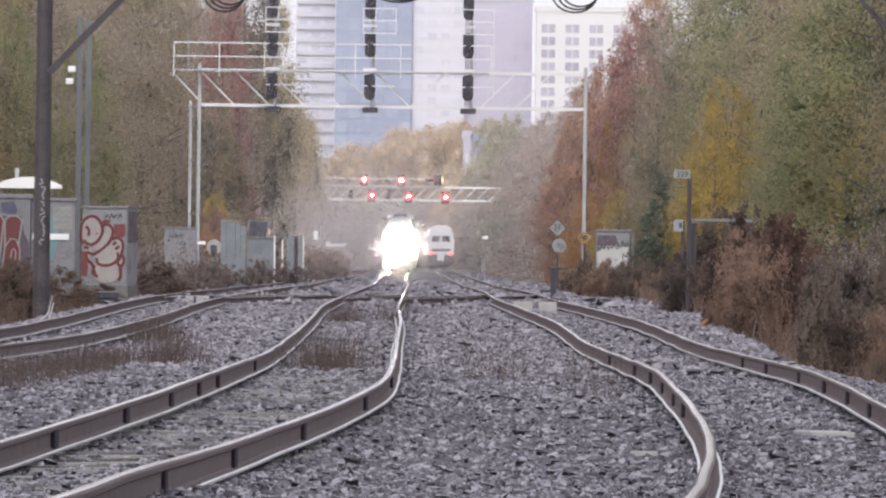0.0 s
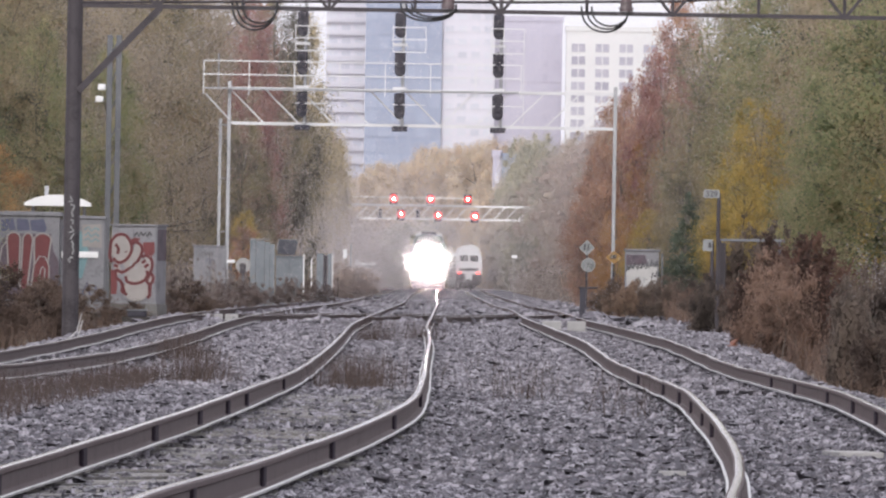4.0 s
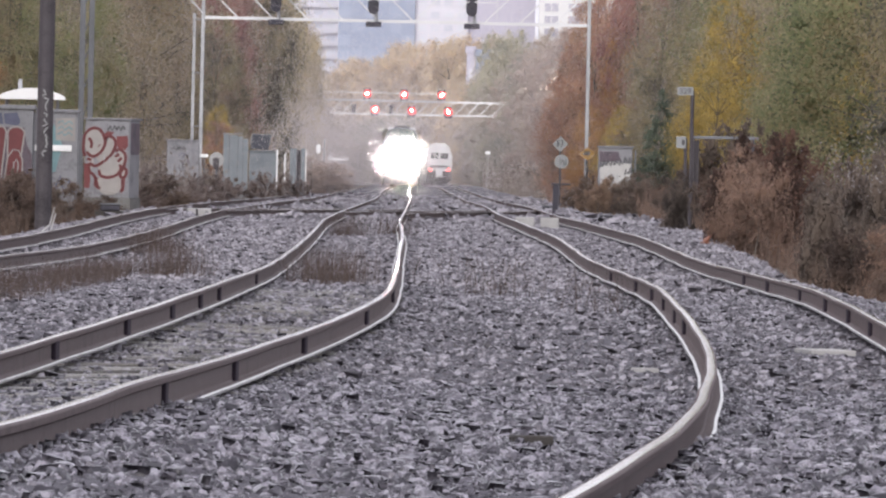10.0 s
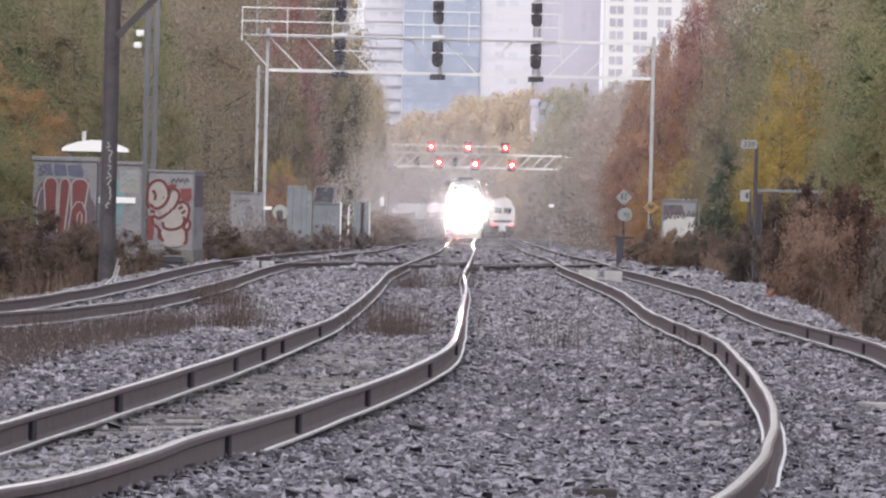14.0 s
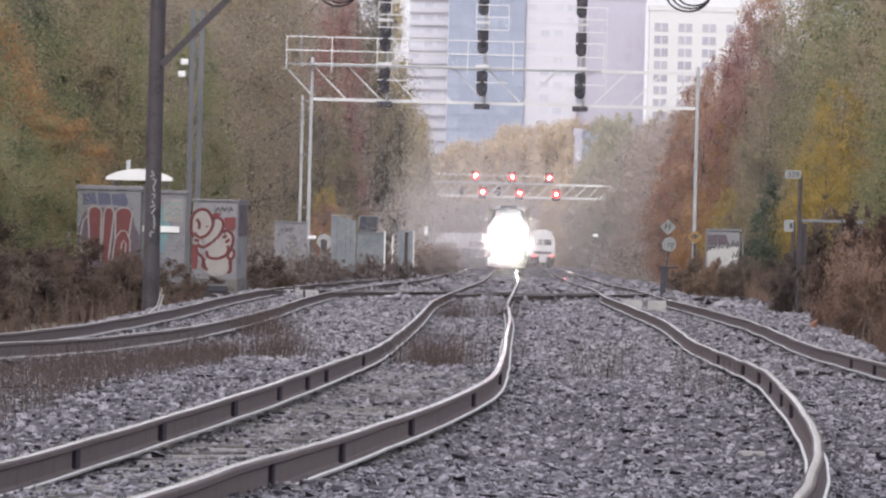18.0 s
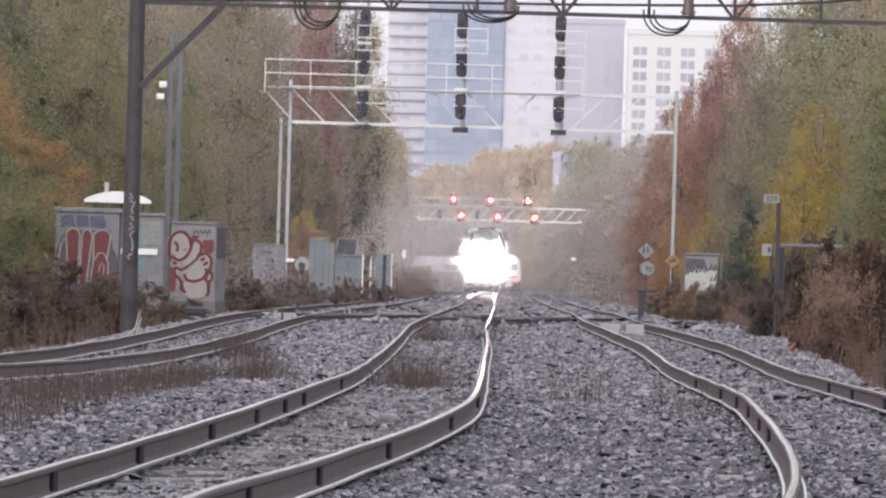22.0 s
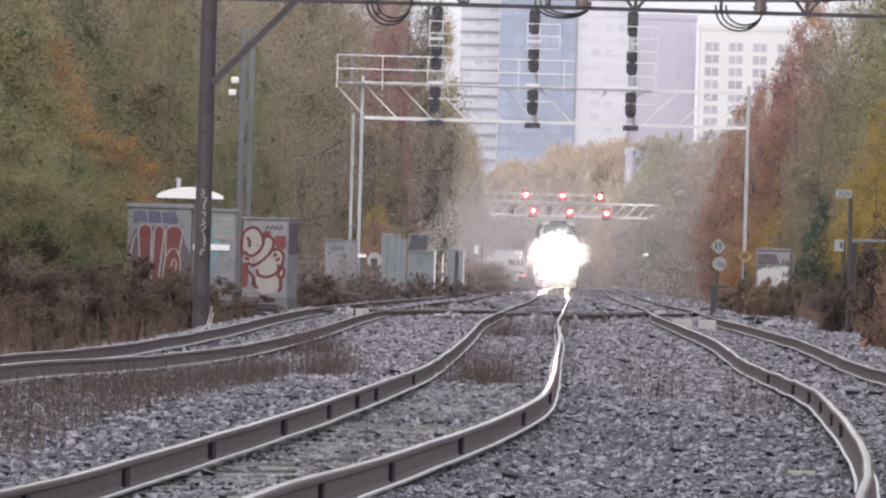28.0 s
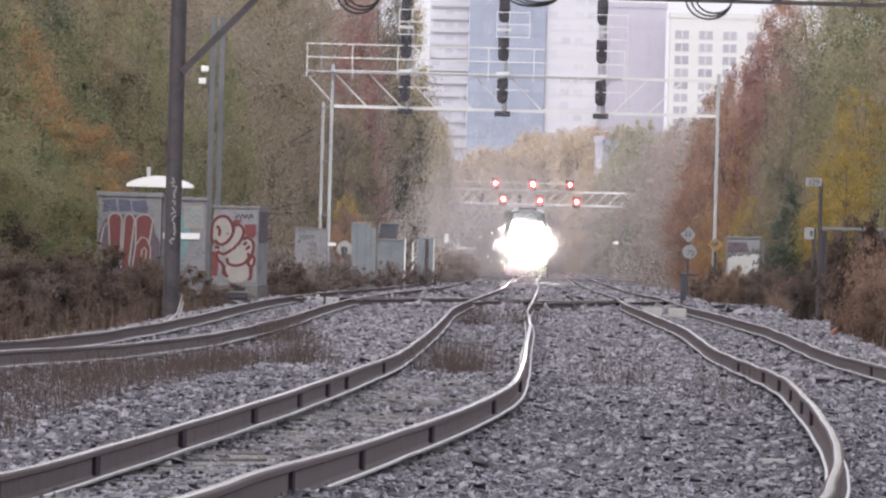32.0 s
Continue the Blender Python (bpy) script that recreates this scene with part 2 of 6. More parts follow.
LEAVES = {
    "green": leaf("green_foliage", [(0.126, 0.135, 0.101), (0.194, 0.222, 0.135), (0.282, 0.317, 0.173), (0.378, 0.368, 0.212), (0.503, 0.416, 0.261)]),
    "olive": leaf("olive_foliage", [(0.179, 0.168, 0.140), (0.244, 0.232, 0.169), (0.333, 0.300, 0.204), (0.426, 0.365, 0.232), (0.485, 0.386, 0.260)]),
    "gold": leaf("golden_foliage", [(0.238, 0.2, 0.102), (0.373, 0.294, 0.119), (0.517, 0.394, 0.137), (0.621, 0.473, 0.182)]),
    "orange": leaf("orange_foliage", [(0.253, 0.187, 0.133), (0.391, 0.248, 0.145), (0.528, 0.308, 0.145), (0.602, 0.396, 0.202)]),
    "russet": leaf("russet_foliage", [(0.312, 0.24, 0.198), (0.432, 0.276, 0.222), (0.552, 0.318, 0.24), (0.6, 0.426, 0.3)]),
    "maroon": leaf("maroon_foliage", [(0.217, 0.15, 0.143), (0.333, 0.195, 0.186), (0.436, 0.234, 0.222), (0.512, 0.338, 0.286)]),
    "brown": leaf("tan_brown_foliage", [(0.288, 0.255, 0.216), (0.382, 0.335, 0.266), (0.471, 0.405, 0.305), (0.545, 0.456, 0.329)]),
    # far kinds: distance haze is put into these five pale leaf colours
    "tan": leaf("haze_paled_tan_foliage", [(0.635, 0.557, 0.489), (0.695, 0.598, 0.501), (0.755, 0.630, 0.494), (0.807, 0.681, 0.536)], 0.6),
    "grey": leaf("haze_paled_grey_brown_foliage", [(0.481, 0.431, 0.392), (0.533, 0.479, 0.424), (0.585, 0.521, 0.457), (0.636, 0.563, 0.479)], 0.6),
    "mauve": leaf("haze_paled_reddish_foliage", [(0.480, 0.421, 0.401), (0.533, 0.458, 0.424), (0.583, 0.485, 0.435), (0.626, 0.537, 0.468)], 0.6),
    "moss": leaf("haze_paled_green_foliage", [(0.419, 0.415, 0.360), (0.472, 0.462, 0.387), (0.523, 0.503, 0.405), (0.595, 0.557, 0.437)], 0.6),
    "honey": leaf("haze_paled_golden_foliage", [(0.418, 0.378, 0.290), (0.510, 0.452, 0.323), (0.604, 0.525, 0.358), (0.667, 0.578, 0.390)]),
    "bramble": leaf("dark_bramble_leaves", [(0.092, 0.069, 0.060), (0.126, 0.093, 0.078), (0.166, 0.123, 0.101), (0.216, 0.160, 0.130)]),
    # lighter than the brambles: haze is put into the briar colour
    "briar": leaf("haze_paled_mauve_briar", [(0.159, 0.126, 0.116), (0.193, 0.151, 0.139), (0.228, 0.179, 0.160), (0.267, 0.211, 0.183)], 0.65),
    "straw": leaf("tan_dead_grass", [(0.163, 0.122, 0.097), (0.242, 0.177, 0.138), (0.321, 0.229, 0.173), (0.385, 0.284, 0.212)]),
    "rust": leaf("rust_red_leaves", [(0.094, 0.065, 0.055), (0.133, 0.083, 0.068), (0.182, 0.107, 0.084), (0.226, 0.142, 0.108)]),
    "thicket": leaf("dark_brown_thicket", [(0.099, 0.083, 0.074), (0.136, 0.114, 0.101), (0.190, 0.152, 0.130), (0.245, 0.199, 0.164)]),
    "tawny": leaf("tawny_dead_grass", [(0.158, 0.112, 0.090), (0.222, 0.153, 0.120), (0.286, 0.195, 0.150), (0.355, 0.247, 0.190)]),
    # needle greens are lightened, some haze put into the colour
    "spruce": leaf("dark_spruce_needles", [(0.082, 0.107, 0.086), (0.134, 0.163, 0.128), (0.191, 0.229, 0.169)]),
}


# ---- building helpers ----
def mesh(name, bm, material):
    me = bpy.data.meshes.new(name)
    bm.normal_update()
    bm.to_mesh(me)
    bm.free()
    me.materials.append(material)
    return me


def part(name, bm, material, parent, label=""):
    ob = new(name, mesh(name, bm, material))
    ob.parent = parent
    return tagged(ob, label)


def thing(name, label, category, at=(0, 0, 0), turn=0.0, group="", kind=""):
    ob = new(name)
    ob.empty_display_size = 0.2
    ob.matrix_world = pose(*at, 0, 0, turn)
    return tagged(ob, label, category, group, kind)


def box(x0, x1, y0, y1, z0, z1, bev=0.0, bm=None):
    bm = bm or bmesh.new()
    g = bmesh.ops.create_cube(bm, size=1.0)["verts"]
    bmesh.ops.scale(bm, vec=(x1 - x0, y1 - y0, z1 - z0), verts=g)
    bmesh.ops.translate(bm, vec=((x0 + x1) / 2, (y0 + y1) / 2, (z0 + z1) / 2), verts=g)
    if bev:
        ed = list({e for v in g for e in v.link_edges})
        bmesh.ops.bevel(bm, geom=ed, offset=bev, segments=2, affect="EDGES", profile=0.5)
    return bm


def tube(a, b, r, seg=8, r2=None, bm=None):
    """A round or square bar from a to b."""
    bm = bm or bmesh.new()
    a, b = Vector(a), Vector(b)
    d = b - a
    m = Matrix.Translation((a + b) / 2) @ d.to_track_quat("Z", "Y").to_matrix().to_4x4()
    bmesh.ops.create_cone(bm, cap_ends=True, segments=seg, radius1=r, radius2=r if r2 is None else r2, depth=d.length, matrix=m)
    return bm


def flat_bar(a, b, w, bm=None):
    """A bar of square section w from a to b."""
    bm = bm or bmesh.new()
    a, b = Vector(a), Vector(b)
    d = b - a
    m = Matrix.Translation((a + b) / 2) @ d.to_track_quat("Z", "Y").to_matrix().to_4x4() @ Matrix.Diagonal((w, w, d.length, 1))
    bmesh.ops.create_cube(bm, size=1.0, matrix=m)
    return bm


def disc(c, r, t, axis="y", seg=20, bm=None):
    """A short drum of radius r and thickness t about c."""
    bm = bm or bmesh.new()
    h = Vector((t / 2, 0, 0) if axis == "x" else (0, t / 2, 0) if axis == "y" else (0, 0, t / 2))
    return tube(Vector(c) - h, Vector(c) + h, r, seg, bm=bm)


def blob(points, y, t, bm=None):
    """A flat shape of thickness t in the x-z plane at y, from its corner points."""
    bm = bm or bmesh.new()
    f = [bm.verts.new((x, y - t, z)) for x, z in points]
    g = [bm.verts.new((x, y, z)) for x, z in points]
    n = len(points)
    bm.faces.new(f)
    bm.faces.new(g[::-1])
    for i in range(n):
        bm.faces.new((f[i], g[i], g[(i + 1) % n], f[(i + 1) % n]))
    return bm


def ribbon(points, w, y, t, bm=None):
    """A painted line of width w through points in the x-z plane at y."""
    bm = bm or bmesh.new()
    p = [Vector((x, 0, z)) for x, z in points]
    rows = []
    for i, c in enumerate(p):
        d = (p[min(i + 1, len(p) - 1)] - p[max(i - 1, 0)]).normalized()
        n = Vector((-d.z, 0, d.x)) * w / 2
        rows.append([bm.verts.new((c.x + s * n.x, y - k, c.z + s * n.z)) for s, k in ((-1, t), (1, t), (1, 0), (-1, 0))])
    for a, b in zip(rows, rows[1:]):
        for i in range(4):
            bm.faces.new((a[i], a[(i + 1) % 4], b[(i + 1) % 4], b[i]))
    bm.faces.new(rows[0])
    bm.faces.new(rows[-1][::-1])
    return bm


def hose(points, r, seg=6):
    """A bent round cable through points."""
    bm = bmesh.new()
    p = [Vector(c) for c in points]
    rows = []
    for i, c in enumerate(p):
        d = (p[min(i + 1, len(p) - 1)] - p[max(i - 1, 0)]).normalized()
        q = d.to_track_quat("Z", "Y").to_matrix()
        rows.append([bm.verts.new(c + q @ Vector((r * math.cos(2 * math.pi * k / seg), r * math.sin(2 * math.pi * k / seg), 0))) for k in range(seg)])
    for a, b in zip(rows, rows[1:]):
        for k in range(seg):
            bm.faces.new((a[k], a[(k + 1) % seg], b[(k + 1) % seg], b[k]))
    return bm


def oval(cx, cz, rx, rz, n=16, lean=0.0):
    return [(cx + rx * math.cos(a) * math.cos(lean) - rz * math.sin(a) * math.sin(lean),
             cz + rx * math.cos(a) * math.sin(lean) + rz * math.sin(a) * math.cos(lean)) for a in (2 * math.pi * i / n for i in range(n))]


def joined(name, verts, faces, material):
    me = bpy.data.meshes.new(name)
    me.from_pydata([tuple(v) for v in verts], [], faces)
    me.materials.append(material)
    return me


# ---- the line: three tracks, at stations along the way ahead fitted to the camera's view ----
STATION = [70, 85, 100, 118, 138, 162, 190, 225, 265, 315, 375, 450, 560, 720, 1000, 1500, 2100, 2470, 2700, 2850, 2900, 2950, 3000, 3050, 3150, 3300]
WEST = [-10.238, -9.354, -8.614, -7.860, -7.147, -6.417, -5.691, -4.918, -4.215, -3.469, -2.843, -2.511, -2.138, -1.082, 0.791, 3.721, 7.1, 9.4, 10.4, 10.2, 8.4, 2.7, -6.4, -17.0, -41.0, -80.0]
MID = [-1.717, -1.459, -1.314, -1.163, -0.871, -0.441, 0.095, 0.363, 0.592, 0.870, 1.228, 1.571, 2.232, 3.188, 4.835, 7.525, 11.1, 13.5, 14.5, 14.3, 12.5, 6.8, -2.2, -12.5, -36.0, -75.0]
EAST = [1.570, 2.120, 2.558, 2.974, 3.379, 3.743, 4.031, 4.411, 4.726, 4.962, 5.307, 5.530, 6.063, 7.194, 8.711, 11.447, 15.1, 17.5, 18.5, 18.3, 16.5, 10.8, 1.9, -8.5, -32.0, -70.0]
LEVEL = [-0.031, -0.030, -0.056, -0.113, -0.115, -0.083, -0.003, -0.040, -0.106, -0.103, -0.019, 0.045, 0.038, -0.016, -0.118, -0.075, -0.09, -0.09, -0.2, -0.75, -0.9, -1.0, -1.0, -1.0, -1.0, -1.0]
CANT = [0.206, 0.164, 0.133, 0.095, 0.055, -0.004, -0.024, 0.012, 0.021, 0.014, 0.008, -0.006, -0.025, -0.010, -0.011, 0, 0, 0, 0, 0, 0, 0, 0, 0, 0, 0]
LOGS = np.log(np.array(STATION, float))


def along(values, y):
    """The value at y metres ahead, on a smooth curve through the stations."""
    v = np.array(values, float)
    y = np.asarray(y, float)
    near = np.maximum(y, 70.0)
    slope = np.gradient(v, LOGS)
    q = np.log(near)
    i = np.clip(np.searchsorted(LOGS, q) - 1, 0, len(v) - 2)
    h = LOGS[i + 1] - LOGS[i]
    t = (q - LOGS[i]) / h
    out = (2 * t**3 - 3 * t**2 + 1) * v[i] + (t**3 - 2 * t**2 + t) * h * slope[i] + (3 * t**2 - 2 * t**3) * v[i + 1] + (t**3 - t**2) * h * slope[i + 1]
    if values is WEST or values is MID or values is EAST:
        out = out + np.minimum(y - 70.0, 0.0) * 0.05
    return out


GAUGE = 1.505


def shoulder(y):
    """How far the ballast reaches past the east track's middle."""
    return np.interp(y, [330, 520], [1.9, 3.9])


def fill(y):
    """How far loose ballast is heaped up round the nearest rails."""
    return np.interp(y, [80, 86, 102, 128, 150], [0.115, 0.11, 0.08, 0.02, 0.0])


def ground_z(x, y):
    """The height of ballast bed, shoulder and side land; the bed leans with the tracks where they are canted."""
    x, y = np.asarray(x, float), np.asarray(y, float)
    yn, yy = np.clip(y, 70, 3300), np.clip(y, -60, 3300)
    lv, k = along(LEVEL, yn), along(CANT, yn)
    w, m, e = along(WEST, yy), along(MID, yy), along(EAST, yy)
    lean = np.zeros(np.broadcast(x, y).shape)
    for c, after in ((w, m), (m, e), (e, e + 4.0)):
        up = np.clip((x - c) / GAUGE + 0.5, 0, 1)
        down = np.clip((x - c - 1.1) / np.maximum(after - c - 2.2, 0.3), 0, 1)
        lean = np.maximum(lean, np.where(x > c - 1.1, np.minimum(up, 1 - down), 0))
    bed = lv - 0.235 + k * lean + fill(y)
    out = np.maximum(np.maximum(w - 1.9 - x, x - e - shoulder(y)), 0)
    side = np.minimum(out * 0.45, 0.42)
    rise = np.maximum(out - 3.0, 0)
    return bed - side + np.minimum(rise * 0.05, 1.2)


def sheet(name, xs_of, ys, material, lift=0.0):
    """One sheet of land: rows at ys, each with the offsets that xs_of gives for it."""
    verts, faces = [], []
    for y in ys:
        xs = xs_of(y)
        z = ground_z(np.array(xs), np.full(len(xs), y)) + lift
        verts += [(x, y, c) for x, c in zip(xs, z)]
    n = len(xs)
    for j in range(len(ys) - 1):
        for i in range(n - 1):
            a = j * n + i
            faces.append((a, a + 1, a + n + 1, a + n))
    me = joined(name, verts, faces, material)
    for p in me.polygons:
        p.use_smooth = True
    return new(name, me)


YS = [-60, -30, 0, 30, 55] + list(np.exp(np.linspace(math.log(70), math.log(3300), 190))) + [3500, 3800, 4200, 4600, 4940]


def land_offsets(y):
    yy = float(np.clip(y, -60, 3300))
    w, e = float(along(WEST, yy)), float(along(EAST, yy))
    return [w - 420, w - 150, w - 60, w - 25, w - 12, w - 7, w - 4.9, w - 3.5, w - 2.8, w - 1.9, *np.linspace(w - 1.0, e + 1.0, 38), e + 1.9, e + 2.8, e + 3.9, e + 4.9, e + 7, e + 12, e + 25, e + 60, e + 150, e + 420]


def bed_offsets(y):
    yy = float(np.clip(y, -60, 3300))
    w, e = float(along(WEST, yy)), float(along(EAST, yy))
    return list(np.linspace(w - 2.7, e + float(shoulder(y)) + 0.8, 40))


tagged(sheet("ground", land_offsets, YS, M_SOIL, -0.07), "brown soil and leaf litter beside the railway", "ground", kind="structure")
tagged(sheet("ballast", bed_offsets, YS[:-5], M_BALLAST, 0.0), "wet grey crushed stone bed under three tracks", "ballast", kind="structure")


def sweep(path_x, path_z, ys, section, shut=True):
    """A bar, or an open skin, with the given section (across, up) along the line."""
    verts, faces = [], []
    n = len(section)
    dx = np.gradient(path_x, ys)
    for x, z, y, s in zip(path_x, path_z, ys, dx):
        c = 1 / math.sqrt(1 + s * s)
        for a, b in section:
            verts.append((x + a * c, y - a * s * c, z + b))
    for j in range(len(ys) - 1):
        for i in range(n if shut else n - 1):
            a, b = j * n + i, j * n + (i + 1) % n
            faces.append((a, b, b + n, a + n))
    if shut:
        faces.append(tuple(range(n))[::-1])
        faces.append(tuple(range((len(ys) - 1) * n, len(ys) * n)))
    return verts, faces


WEB = [(-0.03, -0.036), (-0.009, -0.05), (-0.009, -0.14), (-0.02, -0.152), (0.02, -0.152), (0.009, -0.14), (0.009, -0.05), (0.03, -0.036)]
HEAD = [(-0.034, -0.036), (-0.036, -0.014), (-0.033, -0.007), (-0.023, -0.004), (0.023, -0.004), (0.033, -0.007), (0.036, -0.014), (0.034, -0.036)]
BAND = [(-0.024, -0.0045), (-0.02, -0.0024), (-0.014, -0.001), (-0.007, -0.0002), (0.0, 0.0), (0.007, -0.0002), (0.014, -0.001), (0.02, -0.0024), (0.024, -0.0045)]
FOOT = [(-0.072, -0.168), (-0.072, -0.156), (-0.02, -0.148), (0.02, -0.148), (0.072, -0.156), (0.072, -0.168)]

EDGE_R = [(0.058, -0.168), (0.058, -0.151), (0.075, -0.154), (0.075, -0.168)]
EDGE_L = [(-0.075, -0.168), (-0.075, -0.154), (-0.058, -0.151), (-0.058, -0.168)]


def rail(parent, xs, zs, ys):
    v, f = sweep(xs, zs, ys, WEB)
    web = new("rail", joined("rail", v, f, M_RAIL))
    web.parent = parent
    tagged(web, "brown weathered steel rail with a bright worn head")
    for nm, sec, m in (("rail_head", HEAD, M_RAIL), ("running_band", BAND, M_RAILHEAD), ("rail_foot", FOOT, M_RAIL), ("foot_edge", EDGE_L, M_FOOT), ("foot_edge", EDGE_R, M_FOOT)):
        v, f = sweep(xs, zs, ys, sec, nm != "running_band")
        ob = new(nm, joined(nm, v, f, m))
        ob.parent = web
        if nm == "running_band":
            for p in ob.data.polygons:
                p.use_smooth = True
    return web


RY = np.array([-30.0, 0, 30, 55] + list(np.exp(np.linspace(math.log(70), math.log(3290), 420))))


def track(name, values, label):
    t = thing(name, label, "railway track", kind="structure")
    x, z, c = along(values, RY), along(LEVEL, np.clip(RY, 70, 3300)), along(CANT, np.clip(RY, 70, 3300))
    wob = np.array([0.012 * noise.noise((y / 9.0, values[0], 0.0)) for y in RY])
    for s in (-1, 1):
        dip = np.array([0.010 * noise.noise((y / 14.0, s * 7.0, values[0])) for y in RY])
        rail(t, x + s * GAUGE / 2 + wob, z + (c if s > 0 else 0) + dip, RY)
    return t


TRACKS = {
    "west": track("track_west", WEST, "curving railway track with brown rails on timber ties"),
    "mid": track("track_middle", MID, "main railway track with shining wet rails on timber ties"),
    "east": track("track_east", EAST, "railway track bending round on stone ballast"),
}


# bolted joints along the near rails
JOINTS = (("mid", MID, -1, (109.0, 128.0, 146.5, 164.8, 177.3, 187.5, 198.3, 240.9)), ("mid", MID, 1, (102.3, 128.0, 152.8, 178.5, 204.0)), ("east", EAST, -1, (173.9, 183.4, 198.3, 218.6, 242.1, 276.1)), ("east", EAST, 1, (178.2, 189.8, 205.2, 223.9, 249.3, 268.1)))
for key, values, s, stations in JOINTS:
    for y in stations:
        x0, x1 = float(along(values, y)), float(along(values, y + 0.5))
        bm = box(-0.034, 0.034, -0.42, 0.42, -0.158, -0.03, 0.008)
        ob = part("joint_bar", bm, M_JOINT, TRACKS[key], "dark bolted joint bar")
        ob.matrix_local = pose(x0 + s * GAUGE / 2, y, float(along(LEVEL, y)) + (float(along(CANT, y)) if s > 0 else 0), 0, 0, -math.degrees(math.atan((x1 - x0) / 0.5)))


# ---- signal bridge over the tracks ----
def signal_head(parent, x, y, z):
    """A tall black head: backboard, hoods and lenses."""
    w, t = 0.225, 0.53
    arc = [(w * math.cos(a), w * math.sin(a)) for a in (math.pi * j / 8 for j in range(9))]
    shape = [(x + a, z + t - w * 0.35 + b * 0.35) for a, b in arc] + [(x - a, z - t + w - b) for a, b in arc]
    h = part("signal_head", blob(shape, y, 0.09), M_BLACK, parent, "black signal head with hoods")
    for k in (-0.3, 0.02, 0.34):
        part("hood", tube((x, y, z + k), (x, y - 0.28, z + k - 0.03), 0.12, 12), M_BLACK, h)
    return h


def signal_bridge():
    y0 = 930.0
    g = thing("signal_bridge", "galvanised truss signal bridge spanning three tracks", "signal bridge", (0, y0, 0))
    xl, xr, zt, zb, dp = -3.48, 12.4, 8.66, 7.23, 1.25
    base = float(ground_z(xl, y0)) - 0.2
    for x in (xl, xr):
        part("post", box(x - 0.075, x + 0.075, -0.1, 0.1, base, 8.95, 0.02), M_GALV, g)
        for k in range(3 if x == xl else 0):
            z = 2.75 + k * 2.2
            part("rung", flat_bar((x - 0.36, dp, z), (x, 0.0, z), 0.05), M_GALV, g)
        part("footing", box(x - 0.6, x + 0.4, -0.5, dp + 0.4, base - 0.5, base + 0.08, 0.04), M_PLINTH, g)
    part("back_post", box(xl - 0.42, xl - 0.3, dp - 0.06, dp + 0.06, base, 7.4), M_GALV, g)
    for y in (0.0, dp):
        for z in (zt, zb):
            part("chord", box(xl, xr, y - 0.06, y + 0.06, z - 0.06, z + 0.06), M_ZINC, g)
        n = 11
        for i in range(n):
            a, b = xl + (xr - xl) * i / n, xl + (xr - xl) * (i + 1) / n
            up = i >= 6
            part("diagonal", flat_bar((a, y, zb if up else zt), (b, y, zt if up else zb), 0.055), M_ZINC, g)
    for i in range(7):
        x = xl + (xr - xl) * i / 6
        for z in (zt, zb):
            part("crosspiece", flat_bar((x, 0, z), (x, dp, z), 0.07), M_GALV, g)
    # walkway with its guard rails
    part("walkway", box(-4.5, 8.4, -0.75, -0.12, 8.62, 8.68), M_GALV, g)
    for z in (9.22, 9.78):
        part("guard_rail", flat_bar((-4.55, -0.75, z), (8.5, -0.75, z), 0.05), M_ZINC, g)
    for i in range(8):
        x = -4.55 + 13.05 * i / 7
        part("guard_post", flat_bar((x, -0.75, 8.4), (x, -0.75, 9.8), 0.045), M_ZINC, g)
    part("stay", flat_bar((-4.45, -0.4, 8.4), (-3.5, -0.1, 7.4), 0.06), M_ZINC, g)
    part("aerial", tube((-3.95, dp, 8.6), (-3.95, dp, 10.1), 0.03, 6), M_GALV, g)
    for x in (-0.5, 3.51, 7.55):
        part("mast", tube((x + 0.12, -0.28, 7.0), (x + 0.12, -0.28, 13.2), 0.07, 8), M_GALV, g)
        for z in (8.03, 9.77, 11.36):
            signal_head(g, x, -0.5, z)
        part("junction_box", box(x - 0.3, x + 0.34, -0.5, -0.2, 6.98, 7.2, 0.03), M_BLACK, g)
        for z in (8.75, 10.55):
            part("bracket", box(x - 0.28, x + 0.3, -0.45, -0.22, z - 0.06, z + 0.06), M_ZINC, g)
        # small railed cage beside the mast
        for z in (8.08, 10.25, 10.77, 11.27):
            part("cage_bar", flat_bar((x - 0.3, -0.75, z), (x + 1.05, -0.75, z), 0.045), M_ZINC, g)
        for xx, low in ((x - 0.3, 10.23), (x + 0.22, 10.7), (x + 1.05, 7.4 if x > 7 else 10.23)):
            part("cage_post", flat_bar((xx, -0.75, low), (xx, -0.75, 11.3), 0.035), M_ZINC, g)
        part("ladder", flat_bar((x + 0.3, -0.6, 8.6), (x + 0.3, -0.6, 10.6), 0.03), M_GALV, g)
    return g


signal_bridge()


